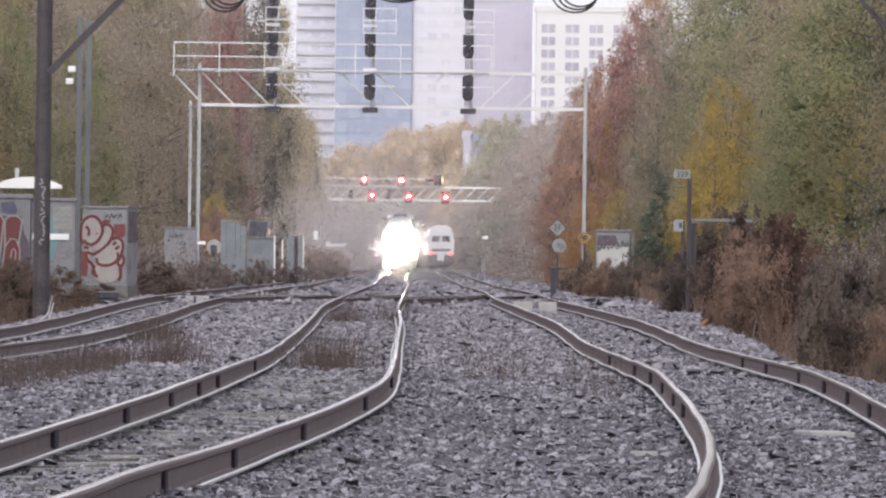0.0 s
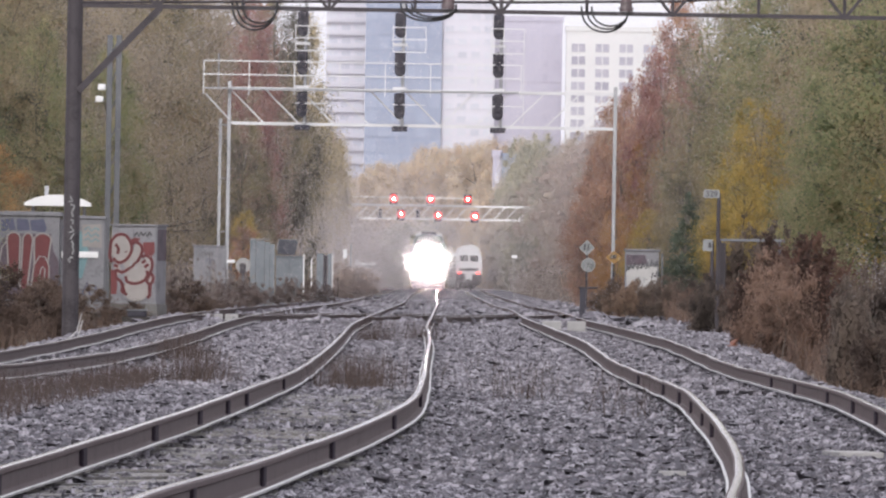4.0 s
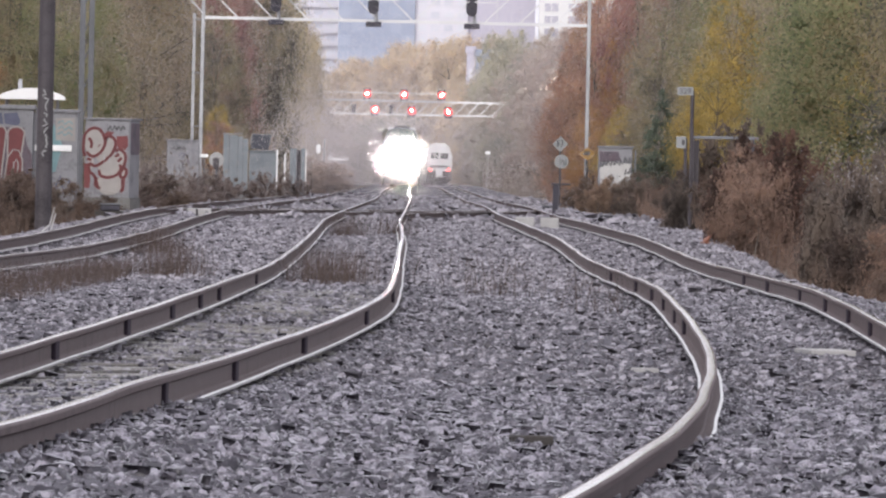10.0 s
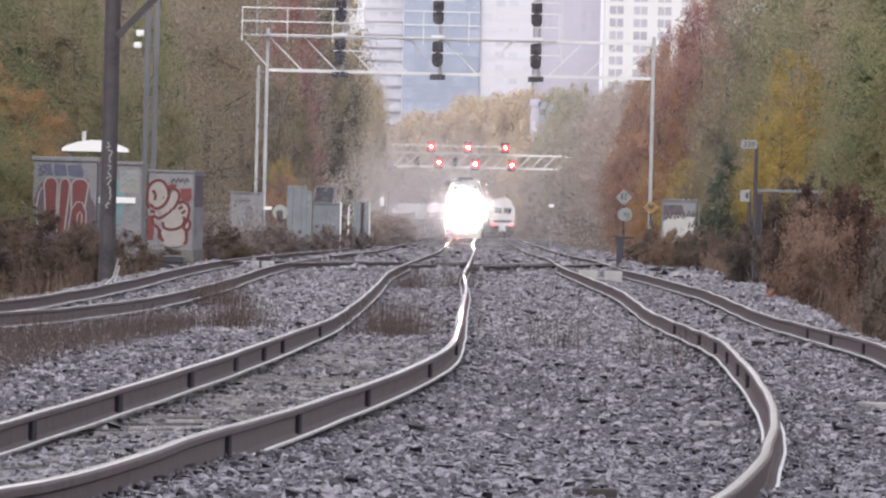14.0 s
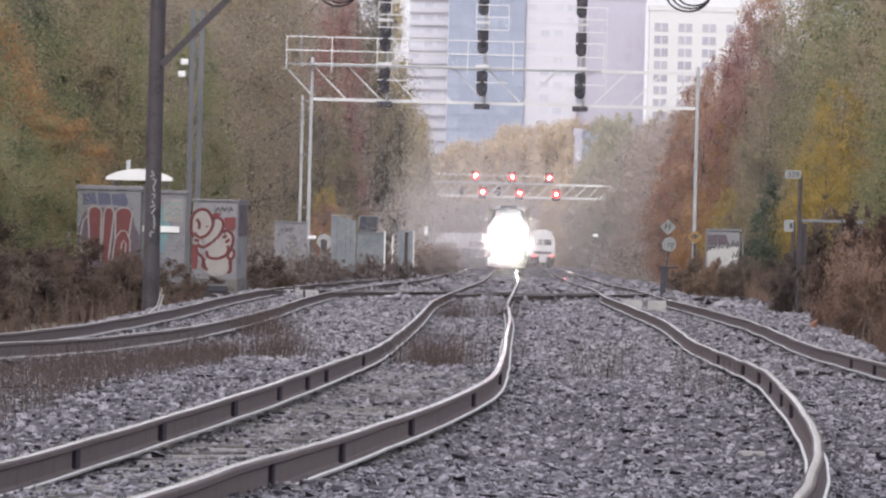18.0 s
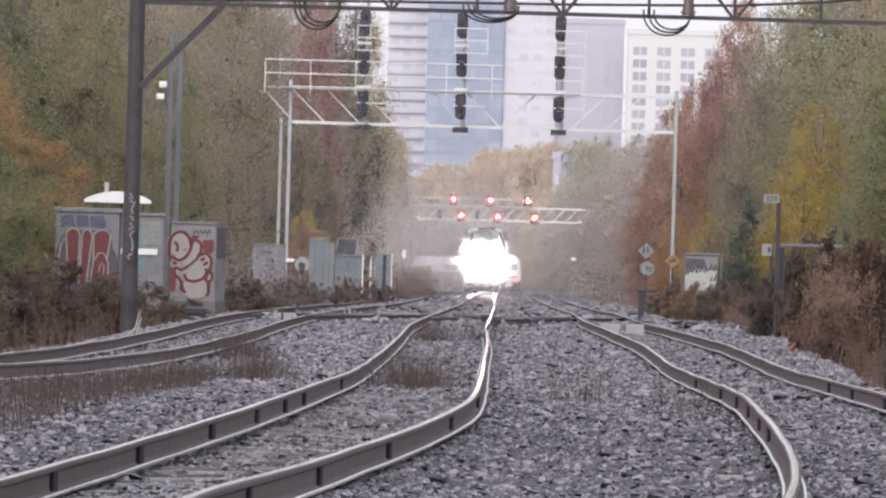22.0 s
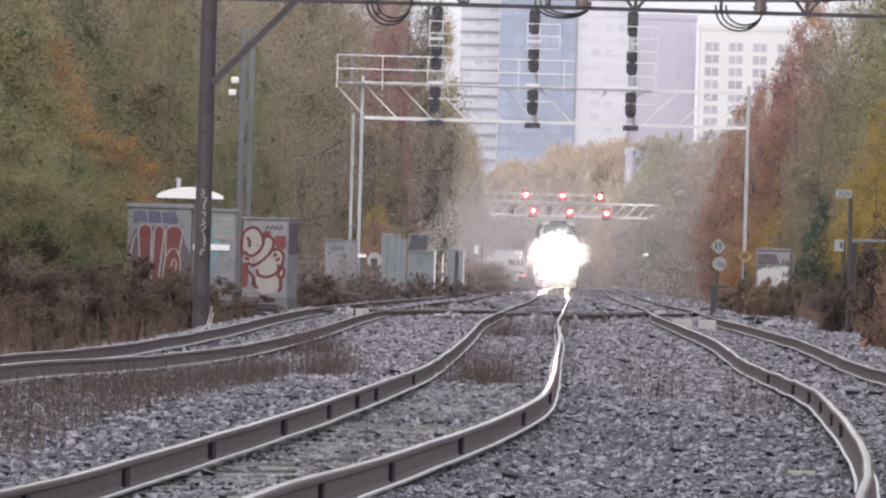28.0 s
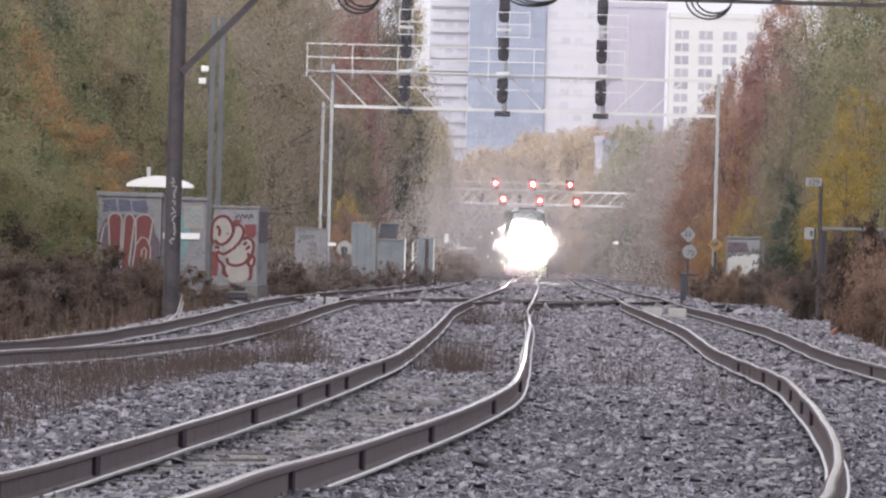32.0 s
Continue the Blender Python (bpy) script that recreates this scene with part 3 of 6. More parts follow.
def far_bridge():
    y0 = 2469.0
    g = thing("signal_bridge", "distant signal bridge showing six red lights", "signal bridge", (0, y0, 0))
    xl, xr, zt, zb = 3.4, 25.2, 8.82, 7.38
    base = float(ground_z(xl, y0)) - 0.3
    for x in (xl, xr):
        part("post", box(x - 0.14, x + 0.14, -0.14, 0.14, base, zt), M_ROOFWHITE, g)
    for z in (zt, zb):
        part("chord", box(xl, xr, -0.09, 0.09, z - 0.1, z + 0.1), M_ROOFWHITE, g)
    for i in range(16):
        a, b = xl + (xr - xl) * i / 16, xl + (xr - xl) * (i + 1) / 16
        part("diagonal", flat_bar((a, 0, zb), (b, 0, zt), 0.1), M_ROOFWHITE, g)
    part("guard_rail", flat_bar((xl, -0.6, 9.7), (17.3, -0.6, 9.7), 0.09), M_ROOFWHITE, g)
    part("walkway", box(xl, 17.3, -0.8, -0.1, 8.92, 8.98), M_ROOFWHITE, g)
    for x, z in ((8.84, 9.6), (12.86, 9.58), (9.69, 7.88), (13.71, 7.82), (17.72, 7.8)):
        h = part("signal_head", box(x - 0.42, x + 0.42, -0.5, -0.3, z - 0.75, z + 0.55, 0.1), M_BLACK, g, "signal head lit red")
        # lens disc widened so the lamp's red halo is put into its shape
        part("lens", disc((x + 0.04, -0.56, z - 0.02), 0.48, 0.1), M_REDLAMP, h, "red lens widened to hold its glow")
        part("bulb", disc((x + 0.04, -0.64, z - 0.02), 0.1, 0.05), M_REDCORE, h, "bright centre of the lens")
        # tube added, unseen end-on, to keep the strong bulb's light off its surroundings
        part("hood", hose([(x + 0.04, -0.6, z - 0.02), (x + 0.04, -1.5, z - 0.02)], 0.13, 12), M_BLACK, h, "narrow black hood added to confine the light")
    # the last upper head changes colour by an added turning drum: red, blank, amber, blank
    drum = part("lamp_drum", box(-0.44, 0.44, -0.44, 0.44, -0.55, 0.55, 0.06), M_BLACK, g, "black drum added to change the signal colour")
    part("lens", disc((0.04, -0.46, 0), 0.43, 0.06), M_REDLAMP, drum, "red lens widened to hold its glow")
    part("bulb", disc((0.04, -0.52, 0), 0.1, 0.05), M_REDCORE, drum, "bright centre of the lens")
    # added like the others, to hold in the bulb's light
    part("hood", hose([(0.04, -0.48, 0), (0.04, -1.4, 0)], 0.13, 12), M_BLACK, drum, "narrow black hood added to confine the light")
    # amber disc widened in the same way, glow put into its shape
    part("lens", disc((-0.04, 0.46, 0), 0.43, 0.06), M_AMBER, drum, "amber lens widened to hold its glow")
    drum.matrix_local = pose(16.93, -0.6, 9.58)
    for x in (7.4, 11.5):
        part("unlit_head", box(x - 0.22, x + 0.22, -0.5, -0.3, 7.45, 8.4, 0.06), M_BLACK, g)
    return drum


DRUM = far_bridge()


# ---- dark portal bridge in the foreground ----
def portal():
    y0 = 500.0
    g = thing("portal_frame", "dark steel portal frame with hanging cables over the tracks", "portal frame", (0, y0, 0))
    xl, xr, zb, zt, dp = -5.32, 14.6, 6.9, 9.2, 1.6
    base = float(ground_z(xl, y0)) - 0.2
    for x in (xl, xr):
        part("post", tube((x, 0, base), (x, 0, 9.4), 0.19, 14, 0.165), M_DARKSTEEL, g)
        part("back_post", tube((x, dp, base), (x, dp, 9.4), 0.165, 14), M_DARKSTEEL, g)
    part("brace", flat_bar((xl + 0.1, -0.1, 5.0), (-3.42, -0.1, 6.88), 0.15), M_DARKSTEEL, g)
    part("brace", flat_bar((xr - 0.1, 0, 5.0), (xr - 1.9, 0, 6.88), 0.1), M_DARKSTEEL, g)
    step = 1.9
    n = int((xr - xl) / step)
    for y, lift in ((0.0, 0.0), (dp, 0.0)):
        for z in ((zb, zt) if y == 0.0 else (zt,)):
            part("chord", box(xl, xr, y - 0.05, y + 0.05, z - 0.045, z + 0.045), M_DARKSTEEL, g)
        for i in range(n + 1):
            x = xl + 1.82 + i * step
            if x > xr or y > 0:
                break
            part("upright", flat_bar((x, y, zb), (x, y, zt), 0.07), M_DARKSTEEL, g)
            for e in ((-1, 1) if i % 2 == 0 else ()):
                part("diagonal", flat_bar((x + 0.05 * e, y, zb + 0.03), (x + e * step * 0.98, y, zt), 0.07), M_DARKSTEEL, g)
    part("conduit", hose([(xl, 0.1, 6.96), (-0.4, 0.1, 7.06), (4.5, 0.1, 7.12), (8.0, 0.1, 7.2), (9.8, 0.1, 7.32), (11.4, 0.1, 7.5), (xr, 0.1, 8.0)], 0.035), M_DARKSTEEL, g, "dark conduit along the truss")
    for i in range(n + 1):
        x = xl + 1.82 + i * step
        if x < xr:
            part("crosspiece", flat_bar((x, 0, zt), (x, dp, zt), 0.08), M_DARKSTEEL, g)
    for x in (2.93, 6.87):
        ins = part("insulator", tube((x, 0.0, zb + 0.05), (x, 0.0, zb + 0.6), 0.15, 12, 0.07), M_INSUL, g, "brown stacked insulator")
        for k in range(4):
            part("shed", disc((x, 0.0, zb + 0.12 + 0.13 * k), 0.17 - 0.022 * k, 0.04, "z", 14), M_INSUL, ins)
    for cx, low, wide in ((-1.35, 6.36, 0.5), (2.5, 6.62, 0.62), (6.4, 6.44, 0.52)):
        for k in range(3):
            pts = []
            for j in range(13):
                a = math.pi * j / 12
                pts.append((cx - math.cos(a) * wide * (1 - 0.1 * k) + 0.06 * k, -0.05 - 0.03 * k, zb + 0.15 - math.sin(a) ** 0.8 * (zb + 0.1 - low) * (1 - 0.12 * k)))
            part("cable_loop", hose(pts, 0.024), M_RUBBER, g, "drooping black cable loop")
    # faded paint marks down the post
    scrawl = random.Random(3)
    for k in range(9):
        z = 2.6 - 0.165 * k
        pts = [(xl + scrawl.uniform(-0.07, 0.07), z + 0.07 - 0.045 * q + scrawl.uniform(-0.02, 0.02)) for q in range(4)]
        part("paint_mark", ribbon(pts, 0.03, -0.185, 0.012), M_SIGN, g, "pale scrawl that cannot be read")
    return g


portal()


# ---- lineside poles and cabinets ----
def steel_column():
    g = thing("steel_column", "tall grey double steel column with two floodlights", "pole", (-7.1, 800, 0))
    b = float(ground_z(-7.1, 800)) - 0.2
    for dx in (-0.15, 0.17):
        part("leg", box(dx - 0.1, dx + 0.1, -0.1, 0.1, b, 9.4, 0.015), M_GREYSTEEL, g)
    for k in range(9):
        part("lattice", flat_bar((-0.14, 0, 0.6 + k), (0.16, 0, 1.3 + k), 0.05), M_GREYSTEEL, g)
    for x, z in ((-0.42, 7.55), (-0.5, 7.12)):
        lamp = part("floodlight", box(x - 0.14, x + 0.14, -0.3, -0.1, z - 0.11, z + 0.11, 0.04), M_ROOFWHITE, g, "small white floodlight")
        part("lamp_arm", flat_bar((x + 0.1, -0.1, z), (-0.1, 0, z), 0.04), M_GREYSTEEL, lamp)
    return g


steel_column()


def cabinet(name, label, at, w, h, d, roof=0.06, paint=M_CABINET):
    """A steel lineside cabinet: body, two doors, roof cap and plinth; its face looks back along the line."""
    g = thing(name, label, "cabinet", at)
    part("body", box(-w / 2, w / 2, 0.03, d, 0.0, h, 0.02), paint, g)
    for s in (-1, 1):
        dr = part("door", box(min(0.01 * s, s * (w / 2 - 0.04)), max(0.01 * s, s * (w / 2 - 0.04)), 0.0, 0.03, 0.12, h - 0.08, 0.008), paint, g)
        part("handle", box(s * 0.08 - 0.02, s * 0.08 + 0.02, -0.03, 0.0, h * 0.45, h * 0.55, 0.006), M_GALV, dr)
    part("roof_cap", box(-w / 2 - 0.05, w / 2 + 0.05, -0.04, d + 0.05, h, h + roof, 0.015), paint, g, "pale overhanging roof cap")
    part("plinth", box(-w / 2 - 0.04, w / 2 + 0.04, 0.0, d + 0.02, -0.9, 0.0), M_PLINTH, g)
    return g


# tall cabinet with a round-bellied painted figure
gz = 0.0
c1 = cabinet("relay_cabinet", "pale cabinet with a red and cream sprayed figure", (-5.72, 727, gz), 1.5, 2.5, 1.3)
c1.matrix_world = pose(-5.72, 727, gz, 0, 0, -14)
def smooth(pts, n=4):
    """A drawn line rounded off between its points."""
    p = [pts[0]] + list(pts) + [pts[-1]]
    out = []
    for a, b, c, d in zip(p, p[1:], p[2:], p[3:]):
        for k in range(n):
            u = k / n
            out.append(tuple(0.5 * (2 * b[e] + (c[e] - a[e]) * u + (2 * a[e] - 5 * b[e] + 4 * c[e] - d[e]) * u * u + (3 * b[e] - a[e] - 3 * c[e] + d[e]) * u ** 3) for e in (0, 1)))
    return out + [pts[-1]]


for pts in ([(-0.76, 1.1), (-0.6, 1.08), (-0.53, 0.6), (-0.56, 0.3), (-0.74, 0.3)], [(0.3, 1.98), (0.68, 2.0), (0.7, 1.68), (0.58, 1.5), (0.34, 1.64)], [(0.5, 0.62), (0.62, 0.64), (0.6, 0.24), (0.48, 0.22)], [(-0.2, 2.0), (0.02, 2.14), (0.22, 2.1), (0.1, 1.96)]):
    part("red_field", blob(pts, -0.004, 0.006), M_RED, c1, "red sprayed background")
for pts, y in ((oval(-0.43, 1.79, 0.34, 0.45), -0.010), (oval(-0.05, 1.45, 0.36, 0.22, lean=0.75), -0.012), (oval(0.16, 1.05, 0.46, 0.4, lean=0.35), -0.014), (oval(0.16, 1.78, 0.15, 0.2, lean=-0.5), -0.016), (oval(0.5, 1.38, 0.14, 0.2), -0.017), (oval(0.1, 0.44, 0.42, 0.36), -0.0165), (oval(0.56, 0.83, 0.09, 0.16), -0.018), (oval(-0.52, 1.1, 0.1, 0.2), -0.018)):
    part("cream_patch", blob(pts, y, 0.004), M_CREAM, c1, "cream sprayed patch")
for line in ([(-0.72, 1.32), (-0.78, 1.5), (-0.78, 1.68), (-0.74, 2.01), (-0.53, 2.21), (-0.28, 2.2), (-0.11, 1.98), (-0.07, 1.71), (-0.22, 1.44), (-0.44, 1.32), (-0.6, 1.38), (-0.66, 1.47)],
             [(-0.61, 1.91), (-0.51, 1.77), (-0.53, 1.59)], [(-0.26, 1.69), (-0.24, 1.66)],
             [(-0.08, 1.91), (0.06, 1.98), (0.24, 1.89), (0.28, 1.68), (0.16, 1.41), (-0.09, 1.17), (-0.37, 1.01), (-0.57, 1.08), (-0.56, 0.83), (-0.41, 0.71), (-0.34, 0.53), (-0.28, 0.38)],
             [(-0.25, 0.89), (-0.19, 0.71), (0.06, 0.65), (0.34, 0.74), (0.47, 0.92), (0.44, 1.08)],
             [(0.28, 1.5), (0.41, 1.56), (0.59, 1.44), (0.62, 1.2), (0.5, 0.83)], [(0.41, 1.41), (0.28, 1.32)], [(0.5, 1.29), (0.37, 1.17)],
             [(0.53, 1.01), (0.66, 0.89), (0.62, 0.68), (0.47, 0.68), (0.47, 0.83)],
             [(-0.31, 0.65), (-0.37, 0.41), (-0.19, 0.29)], [(0.53, 0.59), (0.55, 0.29), (0.47, 0.2)], [(-0.66, 1.24), (-0.5, 1.2)]):
    line = smooth(line)
    part("halo", ribbon(line, 0.1, -0.022, 0.004), M_RED, c1, "soft red sprayed edge")
    part("outline", ribbon(line, 0.048, -0.030, 0.004), M_DKRED, c1, "dark red sprayed outline")
# darker patch over the upper part of the right side
part("side_patch", box(0.752, 0.758, 0.12, 1.24, 1.4, 2.4), M_MURK, c1, "dark patch on the upper cabinet side")
for dx in (0.02, 0.3):
    part("tag_marks", ribbon([(dx, 2.18), (dx + 0.08, 2.3), (dx + 0.14, 2.16), (dx + 0.22, 2.32), (dx + 0.28, 2.2)], 0.06, -0.009, 0.004), M_INK, c1, "dark scribbled paint")

# long equipment hut with tall red letters that cannot be read
hut = thing("equipment_hut", "long pale hut covered in red and blue graffiti", "hut", (-7.72, 667, gz))
part("wall", box(-1.6, 0.28, 0.0, 2.4, -0.9, 2.62, 0.02), M_CABINET, hut)
part("roof", box(-1.66, 0.34, -0.06, 2.46, 2.62, 2.76, 0.03), M_CABINET, hut, "grey flat hut roof")
part("annexe_wall", box(0.285, 1.6, 0.5, 2.2, -0.9, 2.56, 0.02), M_CABINET, hut, "lower pale wing of the hut")
part("annexe_roof", box(0.345, 1.65, 0.44, 2.26, 2.56, 2.66, 0.02), M_CABINET, hut)
for pts in ([(-1.44, 2.16), (-1.46, 2.5), (-1.1, 2.56), (-1.02, 2.2)], [(-0.98, 2.18), (-1.0, 2.54), (-0.66, 2.52), (-0.6, 2.2)], [(-0.56, 2.2), (-0.6, 2.5), (-0.2, 2.54), (-0.1, 2.28), (-0.16, 2.14)]):
    part("blue_band", blob(pts, -0.003, 0.006), M_BLUE, hut, "blue sprayed block")
part("dark_field", blob([(-1.57, 0.2), (-1.57, 1.5), (-1.4, 1.95), (-1.2, 2.1), (0.02, 2.1), (0.1, 1.6), (0.26, 1.3), (0.26, 0.2)], -0.010, 0.006), M_MURK, hut, "murky dark sprayed field")
for cx, w, top, lean, foot in ((-1.08, 0.2, 2.14, 0.03, 0.62), (-0.66, 0.15, 2.12, -0.1, 0.5), (-0.22, 0.25, 2.12, -0.06, 0.95)):
    cap = [(cx + w * math.cos(k), top - 0.2 + 0.2 * math.sin(k)) for k in (math.pi * j / 8 for j in range(9))]
    low = [(cx - w * 0.7 + lean, foot), (cx + w * 0.7 + lean, foot)]
    part("painted_bar", blob(cap + low, -0.018, 0.006), M_RED, hut, "tall red sprayed bar")
    part("outline", ribbon([low[1]] + cap + [low[0]], 0.05, -0.026, 0.005), M_CREAM, hut, "pale sprayed outline")
part("painted_bar", blob([(-0.52, 0.5), (-0.44, 1.2), (-0.3, 1.42), (-0.14, 1.4), (-0.04, 1.15), (-0.04, 0.5)], -0.030, 0.006), M_RED, hut, "short red sprayed bar")
for line in ([(-0.54, 0.55), (-0.46, 1.2), (-0.3, 1.44), (-0.14, 1.42), (-0.02, 1.15), (-0.02, 0.6)], [(-0.3, 0.6), (-0.27, 1.05), (-0.2, 1.15), (-0.14, 1.05), (-0.16, 0.65)]):
    part("outline", ribbon(line, 0.04, -0.038, 0.005), M_CREAM, hut, "pale sprayed outline")
part("outline", ribbon([(-1.42, 0.6), (-1.5, 1.2), (-1.42, 1.7), (-1.3, 1.85)], 0.045, -0.026, 0.005), M_CREAM, hut, "pale sprayed outline")
part("scribble", ribbon([(0.36, 2.3), (0.5, 2.4), (0.48, 2.1), (0.62, 2.3), (0.66, 2.0), (0.5, 1.9)], 0.06, 0.49, 0.005), M_BLUE, hut, "blue scrawl that cannot be read")
part("teal_patch", blob([(0.4, 0.9), (0.42, 2.1), (0.9, 2.2), (1.15, 1.6), (0.95, 0.8)], 0.497, 0.006), M_TEAL, hut, "faded teal patch")
part("white_patch", blob([(0.95, 1.75), (0.93, 2.4), (1.5, 2.42), (1.52, 1.72)], 0.485, 0.006), M_CREAM, hut, "pale painted square")
for z in (2.25, 2.08, 1.92):
    part("scribble", ribbon([(1.0, z), (1.12, z + 0.08), (1.2, z - 0.03), (1.34, z + 0.06), (1.44, z - 0.02)], 0.04, 0.476, 0.004), M_TEAL, hut, "scribbled paint that cannot be read")
part("scribble", ribbon([(0.95, 0.3), (1.1, 0.7), (1.2, 0.25), (1.35, 0.6), (1.45, 0.2)], 0.07, 0.49, 0.004), M_BLUE, hut, "blue scribbled paint")

# bright curved canopy and a long white panel behind the hut
part("white_board", box(0.33, 1.42, 0.44, 0.5, 1.42, 1.6, 0.01), M_ROOFWHITE, hut, "bright white board across the wing")
can = thing("canopy", "bright white shallow curved canopy behind the hut", "canopy", (-7.76, 690, 0))
prof = [(-1.03 + 2.03 * i / 14, 3.04 + 0.31 * math.sin(math.pi * (i + 0.4) / 14.8) ** 0.7) for i in range(15)]
part("roof_shell", blob([(-1.03, 3.0)] + prof + [(1.0, 3.0)], 2.5, 2.5), M_ROOFWHITE, can)
for x in (-0.78, 0.78):
    part("post", tube((x, 1.2, float(ground_z(-7.76, 690)) - 0.2), (x, 1.2, 3.04), 0.05, 8), M_GALV, can)
part("vent", box(-0.43, -0.31, 1.0, 1.2, 3.24, 3.62), M_GALV, can)

c2 = cabinet("relay_cabinet", "small pale cabinet scrawled with dark paint", (-4.12, 915, 0.2), 1.32, 1.9, 0.9)
for k, (x, z) in enumerate(((-0.3, 1.52), (-0.05, 1.55), (0.0, 1.28), (0.12, 1.0))):
    part("scribble", ribbon([(x - 0.16, z), (x - 0.06, z + 0.14), (x, z - 0.06), (x + 0.08, z + 0.15), (x + 0.16, z + 0.02)], 0.055, -0.004, 0.005), (M_INK, M_INK, M_BLUE, M_MURK)[k], c2, "scribbled paint that cannot be read")
wb = thing("white_board", "small bright white board on a short post", "board", (-3.295, 925, 0))
part("board", box(-0.165, 0.165, -0.02, 0.02, 1.47, 1.6, 0.01), M_ROOFWHITE, wb)
part("post", box(-0.03, 0.03, 0.02, 0.07, float(ground_z(-3.3, 925)) - 0.2, 1.6), M_GREYSTEEL, wb)
ds = thing("round_dish", "pale round dish on a dark stem among brush", "dish", (-2.79, 925, 0))
part("dish", disc((0, 0, 1.38), 0.31, 0.05, "y", 24), M_COVER, ds)
part("hub", blob([(-0.1, 1.0), (-0.16, 1.4), (-0.04, 1.48), (0.12, 1.42), (0.09, 1.0)], -0.04, 0.03), M_DARKSTEEL, ds, "dark fork in front of the dish")
part("stem", tube((0, 0.06, float(ground_z(-2.8, 925)) - 0.2), (0, 0.06, 1.3), 0.05, 8), M_GREYSTEEL, ds)
c3 = cabinet("relay_cabinet", "white cabinet with red and black scrawls among brush", (11.7, 800, 0.0), 1.2, 2.06, 0.9)
part("white_field", blob([(-0.5, 0.5), (-0.56, 1.35), (-0.2, 1.55), (0.55, 1.5), (0.5, 0.5)], -0.010, 0.005), M_CONCRETE, c3, "white sprayed field")
part("maroon_band", blob([(-0.56, 1.55), (-0.56, 1.92), (0.1, 1.92), (0.2, 1.6)], -0.003, 0.005), M_MURK, c3, "maroon sprayed band")
for x, z in ((-0.56, 1.42), (-0.44, 1.5), (-0.3, 1.52), (-0.16, 1.5), (-0.02, 1.54), (0.14, 1.52), (0.3, 1.62), (0.46, 1.6), (0.34, 1.2), (0.48, 1.25)):
    part("scribble", ribbon([(x, z - 0.1), (x + 0.05, z + 0.12), (x + 0.11, z - 0.06)], 0.05, -0.018, 0.005), M_INK, c3, "black scrawl")
part("side_post", box(0.68, 0.74, 0.1, 0.16, -0.6, 2.0), M_GREYSTEEL, c3)

# sheet-metal screens and small boxes by the west track
scr = thing("sheet_metal_screen", "grey folded sheet-metal screen by the track", "screen", (-2.15, 1000, 0))
for a, b, top, y in ((-0.58, -0.32, 2.54, 0.0), (-0.315, 0.08, 2.52, 0.03), (0.085, 0.3, 2.47, 0.0), (0.305, 0.52, 2.36, 0.04)):
    part("panel", box(a, b, y, y + 0.05, -0.5, top, 0.012), M_FENCE, scr)
part("cap_rail", box(-0.6, 0.3, -0.03, 0.1, 2.545, 2.6, 0.01), M_COVER, scr, "pale cap rail")
scr2 = thing("sheet_metal_screen", "low grey sheet-metal screen with a thin white post", "screen", (0.35, 1053, 0))
for a, b, top, m in ((-0.11, 0.2, 2.04, M_FENCE), (0.205, 0.4, 1.98, M_DARKSTEEL), (0.405, 0.6, 2.05, M_FENCE)):
    part("panel", box(a, b, 0.0, 0.05, -0.5, top, 0.01), m, scr2)
for x, w, top in ((-0.34, 0.035, 1.78), (0.64, 0.02, 2.05)):
    part("post", box(x - w, x + w, -0.08, -0.02, -0.5, top), M_ROOFWHITE, scr2, "white post")
wp = thing("marker_post", "tall white marker post in front of dark brush", "post", (-0.34, 1003, 0))
part("post", box(-0.035, 0.035, -0.03, 0.03, float(ground_z(-0.34, 1003)) - 0.2, 1.94, 0.01), M_ROOFWHITE, wp)
mp = thing("marker_board", "small white board on a grey post far along", "marker", (1.92, 1300, 0))
part("board", box(-0.12, 0.12, -0.03, 0.0, 2.02, 2.54, 0.02), M_ROOFWHITE, mp)
part("post", box(0.3, 0.37, 0.0, 0.07, float(ground_z(2.2, 1300)) - 0.2, 2.86), M_GALV, mp)
part("arm", box(0.0, 0.32, 0.0, 0.05, 2.25, 2.31), M_GALV, mp)
kiosk = cabinet("control_kiosk", "grey kiosk under a tilted dark panel with pale edges", (-0.98, 1020, 0.2), 1.24, 1.62, 0.6, paint=M_FENCE)
hood = part("hood", blob([(-0.49, 2.4), (0.34, 2.38), (0.23, 1.7), (-0.58, 1.74)], 0.1, 0.12), M_HOOD, kiosk, "dark blue-grey tilted panel")
for a, b in (((-0.5, 2.42), (-0.6, 1.95)), ((0.36, 2.4), (0.26, 1.9)), ((-0.5, 2.42), (0.36, 2.4))):
    part("edge_bar", flat_bar((a[0], 0.08, a[1]), (b[0], 0.08, b[1]), 0.06 if a[1] != 2.42 or b[0] < 0 else 0.035), M_COVER, hood, "pale edge bar")

# white roofs glimpsed far down the line
van = thing("parked_trailer", "low parked trailer with a bright white roof", "trailer", (4.9, 2050, 0.0))
part("body", box(-0.6, 0.6, 0, 5.2, 0.6, 2.02, 0.05), M_COVER, van)
part("roof_vent", box(-0.9, -0.66, 0.4, 0.8, 2.26, 2.52, 0.03), M_ROOFWHITE, van)
part("roof_sheet", box(-1.0, 0.92, -0.1, 5.3, 2.02, 2.26, 0.05), M_ROOFWHITE, van, "bright white roof sheet")
